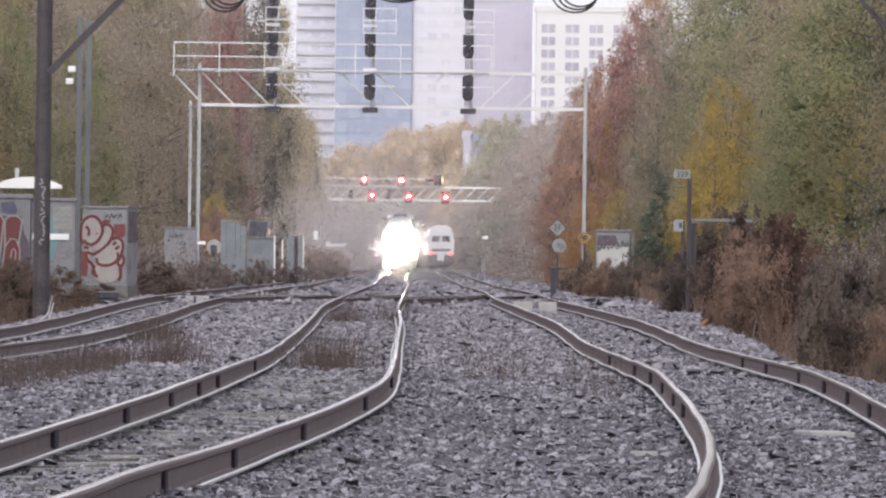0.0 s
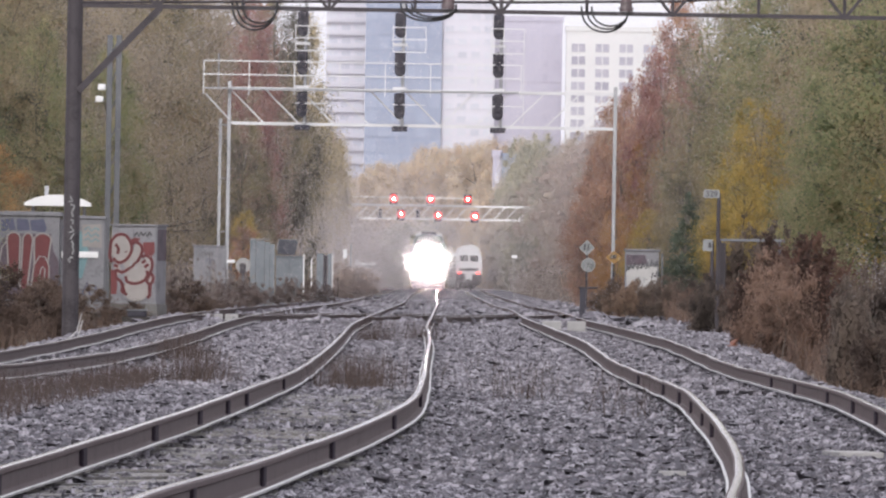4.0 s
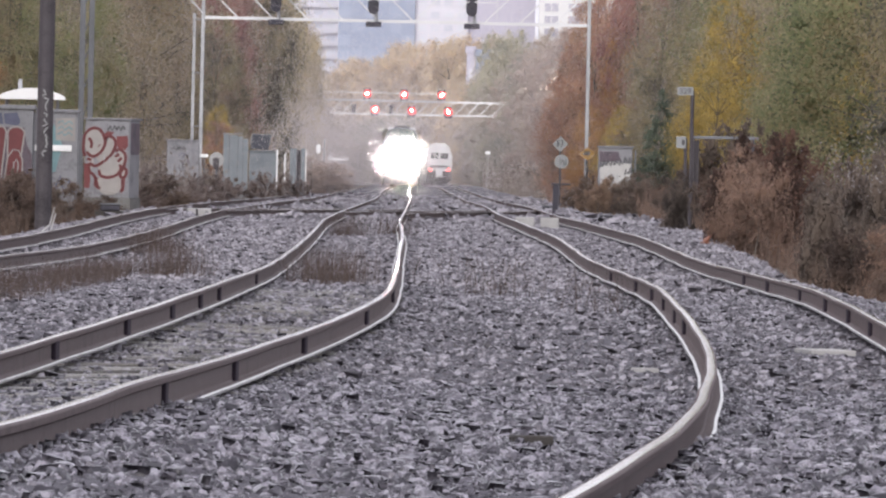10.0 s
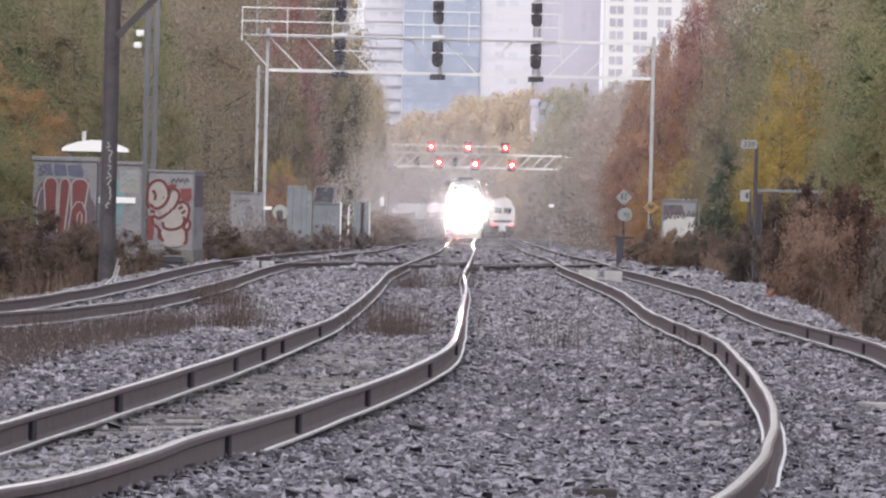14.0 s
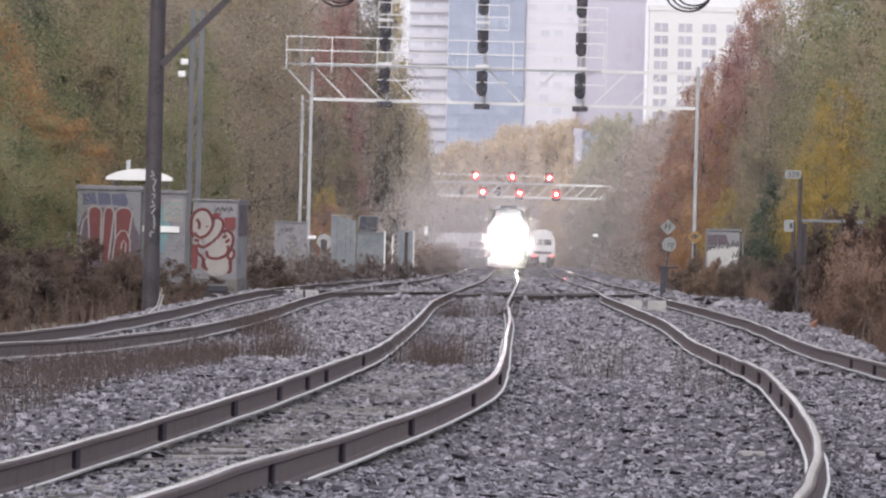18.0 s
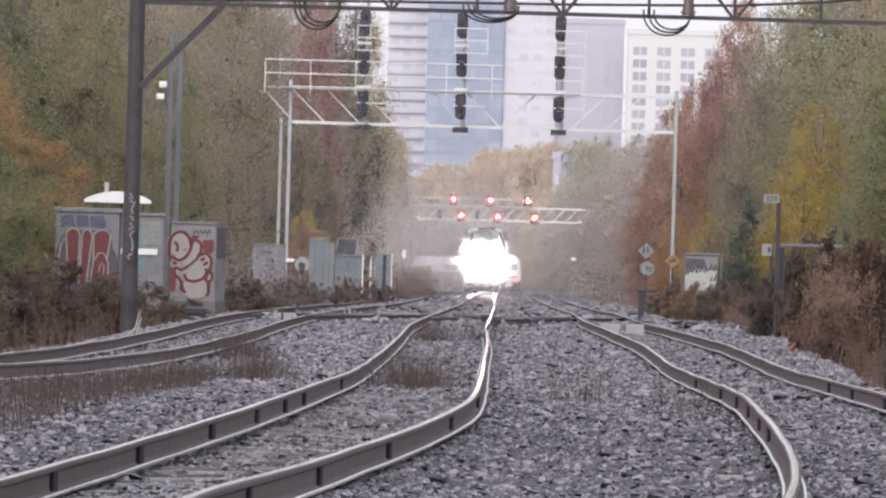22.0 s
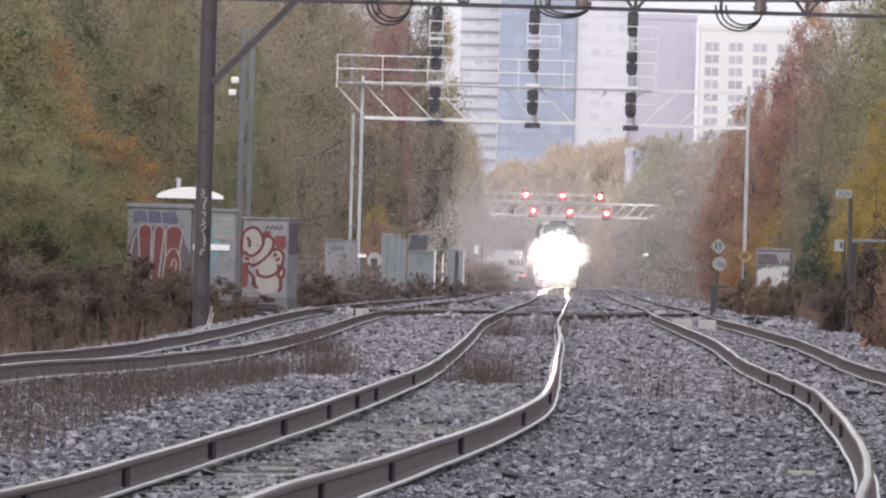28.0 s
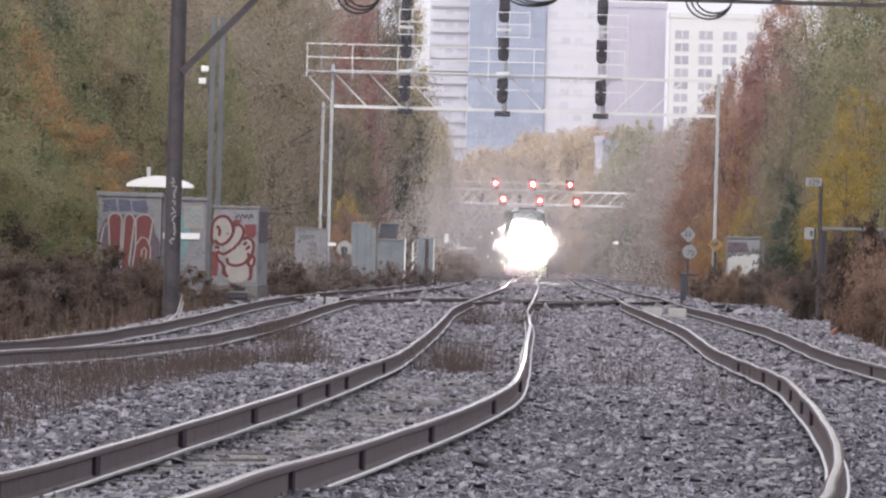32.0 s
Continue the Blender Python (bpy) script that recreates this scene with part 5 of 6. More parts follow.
BUSHES = (
    # east shoulder, from the far end nearer: tan grass, dark thickets, rust weeds, pale-dotted thicket, tan grass
    ("straw_bush", 11.5, 855, 1.4, 0.6), ("straw_bush", 12.2, 880, 1.5, 0.6), ("straw_bush", 11.6, 900, 1.0, 0.6), ("olive_bush", 11.2, 705, 1.6, 0.62), ("olive_bush", 10.5, 690, 1.3, 0.5), ("straw_bush", 9.75, 700, 1.15, 0.45), ("straw_bush", 10.2, 708, 1.3, 0.4), ("straw_bush", 9.4, 704, 0.9, 0.4), ("briar_bush", 11.3, 780, 1.4, 0.5), ("olive_bush", 12.0, 785, 1.5, 0.55), ("bramble_bush", 11.65, 775, 1.2, 0.5), ("bramble_bush", 12.2, 725, 1.5, 0.7), ("olive_bush", 13.2, 745, 1.7, 0.8),
    ("olive_bush", 12.2, 640, 3.3, 0.8), ("olive_bush", 13.4, 650, 3.4, 0.9), ("bramble_bush", 11.6, 640, 2.2, 0.6), ("olive_bush", 9.25, 522, 1.2, 0.4), ("olive_bush", 9.4, 545, 1.45, 0.55), ("olive_bush", 9.95, 560, 1.2, 0.5), ("bramble_bush", 10.7, 570, 1.6, 0.7), ("bramble_bush", 11.7, 590, 1.8, 0.8),
    ("tawny_bush", 8.5, 412, 1.7, 0.5), ("tawny_bush", 8.6, 425, 2.0, 0.6), ("rust_bush", 8.9, 440, 2.35, 0.6), ("rust_bush", 9.7, 450, 2.6, 0.7), ("rust_bush", 10.6, 470, 2.7, 0.8), ("tawny_bush", 8.0, 385, 1.4, 0.45), ("tawny_bush", 8.5, 395, 1.8, 0.5), ("rust_bush", 9.2, 415, 2.2, 0.6),
    ("olive_bush", 8.3, 345, 1.9, 0.45), ("olive_bush", 8.8, 352, 2.1, 0.5), ("olive_bush", 9.4, 365, 2.2, 0.55), ("bramble_bush", 8.2, 330, 1.1, 0.4), ("tawny_bush", 8.95, 336, 1.15, 0.4), ("tawny_bush", 9.4, 340, 1.3, 0.45), ("bramble_bush", 8.45, 313, 0.6, 0.35), ("bramble_bush", 8.9, 318, 0.75, 0.4), ("olive_bush", 10.2, 380, 2.3, 0.7),
    # west side
    ("bramble_bush", -4.0, 190, 0.7, 0.3), ("olive_bush", -4.25, 196, 0.9, 0.33), ("bramble_bush", -4.5, 203, 0.95, 0.36), ("bramble_bush", -4.3, 184, 0.75, 0.3),
    ("bramble_bush", -7.3, 400, 1.1, 0.55), ("olive_bush", -7.0, 430, 1.25, 0.6), ("bramble_bush", -6.6, 470, 1.3, 0.6), ("bramble_bush", -6.2, 520, 1.25, 0.6), ("olive_bush", -6.0, 580, 1.2, 0.6), ("bramble_bush", -8.1, 390, 1.35, 0.65), ("bramble_bush", -8.4, 425, 1.5, 0.75), ("olive_bush", -9.5, 405, 1.7, 0.8), ("bramble_bush", -10.6, 430, 1.9, 0.9), ("bramble_bush", -7.6, 500, 1.5, 0.8), ("bramble_bush", -7.2, 610, 1.4, 0.7), ("bramble_bush", -8.3, 560, 1.6, 0.8),
    ("briar_bush", -0.35, 998, 0.9, 0.3), ("briar_bush", -4.6, 870, 1.1, 0.6), ("briar_bush", -3.8, 875, 1.1, 0.6), ("briar_bush", -3.1, 880, 1.1, 0.55), ("briar_bush", -2.4, 890, 1.0, 0.5), ("briar_bush", -1.7, 960, 1.0, 0.5), ("briar_bush", -5.3, 895, 1.9, 0.5), ("briar_bush", -4.9, 905, 1.7, 0.45), ("briar_bush", -4.3, 895, 1.45, 0.55), ("briar_bush", -3.9, 900, 1.5, 0.5), ("briar_bush", -3.4, 905, 1.6, 0.5), ("briar_bush", -2.9, 900, 1.55, 0.55), ("briar_bush", -2.5, 910, 1.5, 0.5), ("briar_bush", -2.1, 915, 1.25, 0.5), ("briar_bush", -3.42, 920, 2.2, 0.2), ("briar_bush", -1.25, 1005, 1.4, 0.45), ("briar_bush", -0.75, 1008, 1.3, 0.4), ("briar_bush", -0.1, 1035, 1.35, 0.4), ("briar_bush", 0.25, 1040, 1.2, 0.35), ("briar_bush", 0.75, 1045, 1.0, 0.4), ("plum_tree", 1.5, 1240, 2.1, 0.2), ("plum_tree", 2.3, 1260, 1.9, 0.2), ("plum_tree", 3.1, 1330, 1.9, 0.2),
    ("bramble_bush", -8.7, 640, 1.8, 0.8), ("bramble_bush", -7.5, 650, 1.5, 0.8), ("olive_bush", -9.7, 625, 2.2, 0.9), ("olive_bush", -11.0, 610, 2.4, 1.0), ("bramble_bush", -6.4, 655, 1.3, 0.7), ("briar_bush", -4.5, 740, 0.9, 0.6), ("bramble_bush", -3.7, 800, 0.9, 0.6), ("bramble_bush", -5.6, 700, 0.8, 0.6), ("bramble_bush", -7.4, 480, 1.5, 0.9), ("bramble_bush", -8.8, 450, 1.7, 1.0), ("bramble_bush", -6.6, 560, 1.4, 0.8), ("olive_bush", -9.6, 520, 1.6, 0.9), ("bramble_bush", -4.6, 850, 1.5, 0.9), ("bramble_bush", -3.2, 960, 1.4, 0.9))
for kind, x, y, h, w in BUSHES:
    plant(kind, x, y, h, w)
plant("spruce_tree", 14.0, 840, 5.1, 0.66)
plant("birch_tree", 13.4, 900, 4.6, 0.26)
plant("sumac_tree", 13.6, 1010, 5.0, 0.3)


# ---- brush and weeds ----
def stems(rng, xy, height, lean, width, sprays, leafy):
    """Upright dead stems with small side leaves, as thin bent quads."""
    n = len(xy)
    z = ground_z(xy[:, 0], xy[:, 1]) - 0.04
    h = height * rng.uniform(0.45, 1.15, n)
    b = np.column_stack([xy, z])
    a = rng.uniform(0, 2 * np.pi, n)
    side = np.column_stack([np.cos(a), np.sin(a) * 0.5, np.zeros(n)]) * width * rng.uniform(0.5, 1.3, n)[:, None]
    tip = b + np.column_stack([rng.normal(size=n) * lean * h, rng.normal(size=n) * lean * h, h])
    v = np.stack([b - side, b + side, tip + side * 0.25, tip - side * 0.25], 1).reshape(-1, 3)
    q = np.arange(n * 4).reshape(-1, 4)
    if sprays:
        k = n * sprays
        f = rng.uniform(0.25, 1.02, k)
        src = np.repeat(np.arange(n), sprays)
        c = b[src] + (tip - b)[src] * f[:, None] + rng.normal(scale=0.07, size=(k, 3)) * h[src][:, None] ** 0.5
        d1 = rng.normal(size=(k, 3))
        d1 /= np.linalg.norm(d1, axis=1)[:, None]
        d2 = np.cross(d1, rng.normal(size=(k, 3)))
        d2 /= np.linalg.norm(d2, axis=1)[:, None]
        s = (leafy * (0.6 + 0.5 * h[src]))[:, None] * rng.uniform(0.5, 1.4, k)[:, None]
        w = np.stack([c - d1 * s, c - d2 * s * 0.5, c + d1 * s, c + d2 * s * 0.5], 1).reshape(-1, 3)
        q = np.vstack([q, np.arange(k * 4).reshape(-1, 4) + n * 4])
        v = np.vstack([v, w])
    return v, q


def brush(name, label, seed, xy, height, lean, width, sprays, material, leafy=0.02):
    rng = np.random.default_rng(seed)
    v, q = stems(rng, xy, height, lean, width, sprays, leafy)
    return tagged(new(name, fast_mesh(name, v, q, material)), label, "brush", kind="stuff")


R = np.random.default_rng(5)


def strip(n, y0, y1, west):
    """Random places along a strip whose near and far edges are given as offsets at stations: y, x0, x1."""
    y = np.exp(R.uniform(math.log(y0), math.log(y1), n))
    st = np.array(west, float)
    a, b = np.interp(y, st[:, 0], st[:, 1]), np.interp(y, st[:, 0], st[:, 2])
    return np.column_stack([a + (b - a) * R.uniform(0, 1, n), y])


def lumps(xy, seed, size):
    """Uneven growth: patches taller and shorter than the rest."""
    return np.array([0.85 + 0.55 * noise.noise((x / size, y / (size * 9.0), seed)) for x, y in xy])


xy = strip(7500, 340, 900, [(340, -13, -7.0), (370, -13, -6.6), (450, -12, -5.6), (640, -12, -5.2), (900, -11, -3.8)])
brush("brush_west", "dull brown dead brush along the west side", 1, xy, lumps(xy, 1.0, 2.0) * (0.8 + 0.6 * np.clip((-6.5 - xy[:, 0]) / 4, 0, 1)), 0.14, 0.007, 12, M_DRY, 0.018)
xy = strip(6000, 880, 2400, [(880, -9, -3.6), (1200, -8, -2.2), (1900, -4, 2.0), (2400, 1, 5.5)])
brush("brush_west", "haze-paled brush beside the far west track", 2, xy, 2.1 * lumps(xy, 2.0, 2.0), 0.16, 0.03, 8, M_HAZED_STEMS, 0.05)
xy = strip(7500, 305, 640, [(305, 7.9, 14), (330, 7.8, 14), (380, 7.9, 15), (450, 8.7, 15), (540, 9.7, 16), (640, 10.3, 16)])
brush("brush_east", "rust-brown dead weeds along the east side", 3, xy, lumps(xy, 3.0, 1.6) * (0.75 + 1.5 * np.clip((xy[:, 0] - 8.6) / 4, 0, 1)), 0.14, 0.006, 15, M_RUST, 0.016)
xy = strip(7000, 620, 1100, [(620, 10.2, 17), (900, 12.2, 17), (1100, 13.0, 18)])
brush("brush_east", "brown brush beneath the eastern trees", 4, xy, 1.1 * lumps(xy, 4.0, 2.0), 0.16, 0.012, 16, M_RUST, 0.028)
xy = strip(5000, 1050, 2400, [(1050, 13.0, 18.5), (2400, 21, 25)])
brush("brush_east", "haze-paled brown brush beside the far east track", 6, xy, 2.2 * lumps(xy, 5.0, 2.0), 0.16, 0.035, 7, M_HAZED_STEMS, 0.06)
def pale_dots(n, seed):
    """Small pale four-cornered dots scattered above the thicket."""
    rng = np.random.default_rng(seed)
    c = np.column_stack([rng.normal(8.75, 0.33, n), rng.uniform(336, 350, n), np.clip(rng.normal(1.3, 0.28, n), 0.6, 2.0)])
    d = rng.normal(size=(n, 4, 3))
    d /= np.linalg.norm(d, axis=2)[:, :, None]
    v = (c[:, None] + d * rng.uniform(0.008, 0.02, n)[:, None, None]).reshape(-1, 3)
    f = (np.array([(0, 1, 2), (0, 3, 1), (0, 2, 3), (1, 3, 2)])[None] + 4 * np.arange(n)[:, None, None]).reshape(-1, 3)
    return tagged(new("pale_dots", fast_mesh("pale_dots", v, f, M_DOTS)), "pale dots above the dark thicket", "seed heads", kind="stuff")


pale_dots(420, 9)
# weeds between the middle and west tracks
xy = strip(5200, 150, 285, [(150, -5.2, -2.75), (163, -4.95, -2.7), (225, -3.55, -2.15), (250, -3.0, -1.9), (300, -2.4, -1.8)])
brush("weeds", "dark dead weeds between two tracks", 7, xy, 0.29 * lumps(xy, 6.0, 0.7), 0.18, 0.004, 6, M_WEED, 0.010)
for k, (cx, cy, n) in enumerate(((0.55, 268, 520), (1.2, 420, 260), (2.1, 430, 160), (-1.9, 340, 320), (-1.4, 279, 420), (2.3, 240, 60), (2.9, 205, 40))):
    xy = np.column_stack([R.normal(cx, 0.24, n), R.normal(cy, 2.5, n)])
    brush("weed_tuft", "clump of dead brown weeds in the ballast", 20 + k, xy, 0.46, 0.2, 0.004, 6, M_WEED, 0.011)
xy = np.column_stack([R.uniform(1.6, 3.6, 150), R.uniform(225, 330, 150)])
brush("sparse_weeds", "scattered dry stalks standing in the ballast", 31, xy, 0.3, 0.3, 0.005, 3, M_WEED, 0.010)
def loose_piece(name, label, category, x, y, wide, deep, thick, turn, material, lift=0.02):
    """A flat piece lying in the ballast."""
    g = thing(name, label, category, (x, y, float(ground_z(x, y)) + lift), turn)
    part("slab", box(-wide / 2, wide / 2, -deep / 2, deep / 2, -0.04, thick, min(thick, 0.02) * 0.4), material, g)
    return g


loose_piece("tie_plate", "dark flat tie plate lying in the ballast", "tie plate", 1.1, 98.4, 0.16, 0.15, 0.03, 20, M_UNDER, 0.015)
loose_piece("pale_slab", "pale flat piece sunk in the ballast", "slab", 4.12, 171.0, 0.34, 1.4, 0.025, 4, M_COVER, 0.012)
loose_piece("broken_board", "pale splintered board lying in the ballast", "board", 2.5, 155.0, 0.1, 0.22, 0.02, 30, M_COVER, 0.012)
loose_piece("broken_board", "pale board lying beside the switch motor", "board", 9.6, 641.0, 0.7, 0.14, 0.04, 8, M_COVER, 0.05)
loose_piece("paper_scrap", "crumpled white scrap lying on the ballast", "litter", -0.03, 590.0, 0.22, 0.2, 0.05, 15, M_ROOFWHITE, 0.05)
loose_piece("guide_plate", "dark flat steel plate between the far rails", "plate", 0.9, 845.0, 0.9, 3.0, 0.08, 0, M_UNDER, 0.05)
tw = thing("dead_branch", "pale dead forked branch beside the west track", "branch", (-4.15, 400, -0.35))
part("stick", tube((-0.25, 0, 0.05), (0.02, 0, 0.3), 0.02, 6, 0.012, bm=tube((0.02, 0, 0.3), (0.1, 0, 0.62), 0.012, 6, 0.006)), M_CONCRETE, tw)
part("stick", tube((-0.02, 0.1, 0.0), (0.12, 0.1, 0.5), 0.018, 6, 0.01), M_CONCRETE, tw)


# ---- skyline beyond the bend ----
def tower(name, label, x0, x1, y, h, wall, cols, rows, pane_w, pane_h, glass, z0=8.0, depth=14.0, bars=False, slabs=False):
    g = thing(name, label, "building", ((x0 + x1) / 2, y, 0))
    w = (x1 - x0) / 2
    part("wall", box(-w, w, 0, depth, -3, h, 0.0), wall, g)
    part("parapet", box(-w - 0.2, w + 0.2, -0.2, depth, h, h + 1.0), wall, g)
    proto = box(-pane_w / 2, pane_w / 2, -0.12, 0.1, -pane_h / 2, pane_h / 2)
    me = mesh("window", proto, glass)
    if bars:
        upright = mesh("mullion", box(-0.09, 0.09, -0.2, 0.0, -pane_h / 2, pane_h / 2), wall)
    for i in range(cols):
        for j in range(rows):
            ob = new("window", me)
            ob.parent = g
            ob.location = (-w + 2 * w * (i + 0.5) / cols, 0, z0 + (h - 2 - z0) * (j + 0.5) / rows)
            if bars:
                bar = new("mullion", upright)
                bar.parent = ob
    for j in range(rows if slabs else 0):
        z = z0 + (h - 2 - z0) * j / rows
        part("balcony", box(-w, w, -0.9, -0.01, z - 0.12, z + 0.85), wall, g, "pale balcony front")
    return g


# skyline walls and panes are lightened: distance haze is put into their colours
M_T_PALE = mat("haze_paled_tower_concrete", [(0.58, 0.57, 0.64), (0.66, 0.65, 0.71)], 0.7, 0, 0.1, 0.05, fine=1)
M_T_BLUE = mat("blue_curtain_wall", [(0.25, 0.29, 0.40), (0.30, 0.345, 0.46)], 0.35, 0, 0.1, 0.02, fine=1)
M_T_LILAC = mat("lilac_grey_cladding", [(0.45, 0.43, 0.52), (0.5, 0.48, 0.57)], 0.6, 0, 0.1, 0.05, fine=1)
M_T_WHITE = mat("white_facade_plaster", [(0.64, 0.64, 0.65), (0.7, 0.7, 0.7)], 0.6, 0, 0.1, 0.05, fine=1)
M_T_PANE = mat("haze_paled_tower_glass", [(0.5, 0.51, 0.58), (0.6, 0.61, 0.67)], 0.3, 0, 0.3, 0, "object")
M_T_DPANE = mat("dusky_apartment_glass", [(0.33, 0.32, 0.39), (0.42, 0.41, 0.48)], 0.3, 0, 0.3, 0, "object")
M_T_LPANE = mat("lilac_tower_glass", [(0.43, 0.41, 0.5), (0.47, 0.45, 0.54)], 0.3, 0, 0.3, 0, "object")
M_T_BPANE = mat("blue_tower_glass", [(0.27, 0.31, 0.42), (0.33, 0.375, 0.49)], 0.3, 0, 0.3, 0, "object")
S = 4400.0 / 40000.0
tower("tower_block", "pale balcony tower above the trees", 20 * S, 89 * S, 4400, 95, M_T_PALE, 3, 34, 1.6, 1.2, M_T_PANE, slabs=True)
tower("office_tower", "tall blue glass tower above the trees", 89.5 * S, 224 * S, 4380, 95, M_T_BLUE, 6, 30, 2.1, 2.2, M_T_BPANE)
tower("tower_block", "pale tower beside the blue one", 225 * S, 318 * S, 4381, 95, M_T_PALE, 4, 34, 1.7, 1.2, M_T_PANE)
tower("tower_block", "lilac-grey slab tower with many windows", 319 * S, 436 * S, 4383, 51, M_T_LILAC, 6, 16, 1.1, 1.7, M_T_LPANE)
tower("apartment_block", "white apartment block with square windows", 441 * S, 609 * S, 4360, 49, M_T_WHITE, 4, 16, 2.6, 1.55, M_T_DPANE, bars=True)
tower("house", "pale narrow building glimpsed among far trees", 26.6, 27.8, 3345, 19.0, M_T_LILAC, 1, 5, 0.6, 1.5, M_T_PALE, 6, 3)
tower("house", "blue-grey building glimpsed among far trees", 27.9, 30.2, 3345, 18.6, M_T_BLUE, 2, 5, 0.8, 1.5, M_T_BPANE, 6, 3)


# ---- ballast stones, ties ----
def stones(name, seed, n, y0, y1, size, label, sides=10, material=M_STONE):
    rng = np.random.default_rng(seed)
    y = np.sqrt(rng.uniform(y0**2, y1**2, n)) if y1 < 260 else rng.uniform(y0, y1, n)
    w, e = along(WEST, y), along(EAST, y)
    x = w - 2.3 + (e - w + 2.7 + shoulder(y)) * rng.uniform(0, 1, n)
    if sides == 20:
        t = (1 + 5**0.5) / 2
        ico = np.array([(-1, t, 0), (1, t, 0), (-1, -t, 0), (1, -t, 0), (0, -1, t), (0, 1, t), (0, -1, -t), (0, 1, -t), (t, 0, -1), (t, 0, 1), (-t, 0, -1), (-t, 0, 1)]) / 1.9
        tri = np.array([(0, 11, 5), (0, 5, 1), (0, 1, 7), (0, 7, 10), (0, 10, 11), (1, 5, 9), (5, 11, 4), (11, 10, 2), (10, 7, 6), (7, 1, 8), (3, 9, 4), (3, 4, 2), (3, 2, 6), (3, 6, 8), (3, 8, 9), (4, 9, 5), (2, 4, 11), (6, 2, 10), (8, 6, 7), (9, 8, 1)])
    else:
        ico = np.array([(-1, -0.8, -0.7), (1, -0.7, -0.8), (0.8, 1, -0.7), (-0.9, 0.8, -0.8), (-0.6, -0.9, 0.6), (0.9, -0.5, 0.5), (0.4, 0.7, 0.8), (-0.8, 0.5, 0.7)])
        tri = np.array([(0, 4, 5), (0, 5, 1), (1, 5, 6), (1, 6, 2), (2, 6, 7), (2, 7, 3), (3, 7, 4), (3, 4, 0), (4, 7, 6), (4, 6, 5)])
    k = len(ico)
    s = size * np.minimum(rng.lognormal(0, 0.35, n), 1.7)
    sc = rng.uniform(0.4, 1.5, (n, 3)) * np.array([1.2, 1.1, 0.6])
    v = ico[None] * (1 + rng.uniform(-0.4, 0.4, (n, k, 1))) * sc[:, None]
    a, b = rng.uniform(0, 2 * np.pi, n), rng.uniform(-1.2, 1.2, n)
    ca, sa_, cb, sb = np.cos(a), np.sin(a), np.cos(b), np.sin(b)
    X, Y, Z = v[..., 0], v[..., 1], v[..., 2]
    Y, Z = Y * cb[:, None] - Z * sb[:, None], Y * sb[:, None] + Z * cb[:, None]
    X, Y = X * ca[:, None] - Y * sa_[:, None], X * sa_[:, None] + Y * ca[:, None]
    v = np.stack([X, Y, Z], -1) * s[:, None, None]
    z = ground_z(x, y) + s * rng.uniform(-0.2, 0.5, n)
    v += np.stack([x, y, z], 1)[:, None]
    q = (tri[None] + k * np.arange(n)[:, None, None]).reshape(-1, 3)
    return tagged(new(name, fast_mesh(name, v.reshape(-1, 3), q, material)), label, "ballast stones", kind="stuff")


stones("ballast_stones", 31, 66000, 62, 100, 0.0145, "loose angular wet grey ballast stones, glints painted pale")
stones("ballast_stones", 35, 44000, 100, 140, 0.0165, "loose angular wet grey ballast stones, glints painted pale")
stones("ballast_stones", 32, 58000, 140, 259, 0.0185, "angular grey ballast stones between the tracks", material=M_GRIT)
stones("ballast_stones", 34, 14000, 560, 1300, 0.085, "far ballast stones, small and grey", material=M_HAZED_STONE)
stones("ballast_stones", 33, 48000, 259, 560, 0.027, "angular grey ballast stones further along the line", material=M_HAZED_STONE)


def ties():
    bm = bmesh.new()
    ring = []
    for x, drop in ((-1.3, 0.1), (-0.78, 0.0), (0.78, 0.0), (1.3, 0.1)):
        ring.append([bm.verts.new((x, y, z)) for y, z in ((-0.115, -0.18 - drop), (-0.115, -0.012 - drop), (-0.103, -drop), (0.103, -drop), (0.115, -0.012 - drop), (0.115, -0.18 - drop))])
    for a, b in zip(ring, ring[1:]):
        for k in range(6):
            bm.faces.new((a[k], b[k], b[(k + 1) % 6], a[(k + 1) % 6]))
    bm.faces.new(ring[0][::-1])
    bm.faces.new(ring[-1])
    bmesh.ops.recalc_face_normals(bm, faces=bm.faces)
    me = mesh("tie", bm, M_TIE)
    for key, values, y0, y1, sink in (("mid", MID, 92, 250, 0.002), ("east", EAST, 72, 230, -0.024), ("west", WEST, 200, 300, -0.01)):
        ys = np.arange(y0, y1, 0.53)
        x, z, c = along(values, ys), along(LEVEL, ys), along(CANT, ys)
        dx = (along(values, ys + 1) - along(values, ys - 1)) / 2
        for a, b, h, k, d in zip(x, ys, z, c, dx):
            ob = new("tie", me)
            ob.parent = TRACKS[key]
            ob.matrix_local = pose(a + random.uniform(-0.05, 0.05), b, h - 0.232 + k / 2 + sink + float(fill(b)) + random.uniform(-0.022, 0.018), random.uniform(-1, 1), -math.degrees(math.atan(k / GAUGE)) + random.uniform(-0.6, 0.6), -math.degrees(math.atan(d)) + random.uniform(-0.8, 0.8))


ties()


# ---- trains ----
def bogie(parent, y):
    b = part("bogie", box(-1.15, 1.15, y - 1.6, y + 1.6, 0.35, 0.75, 0.05), M_UNDER, parent)
    for k in (-1.15, 1.15):
        for s in (-1, 1):
            part("wheel", disc((s * 0.75, y + k, 0.46), 0.46, 0.13, "x", 20), M_UNDER, b)


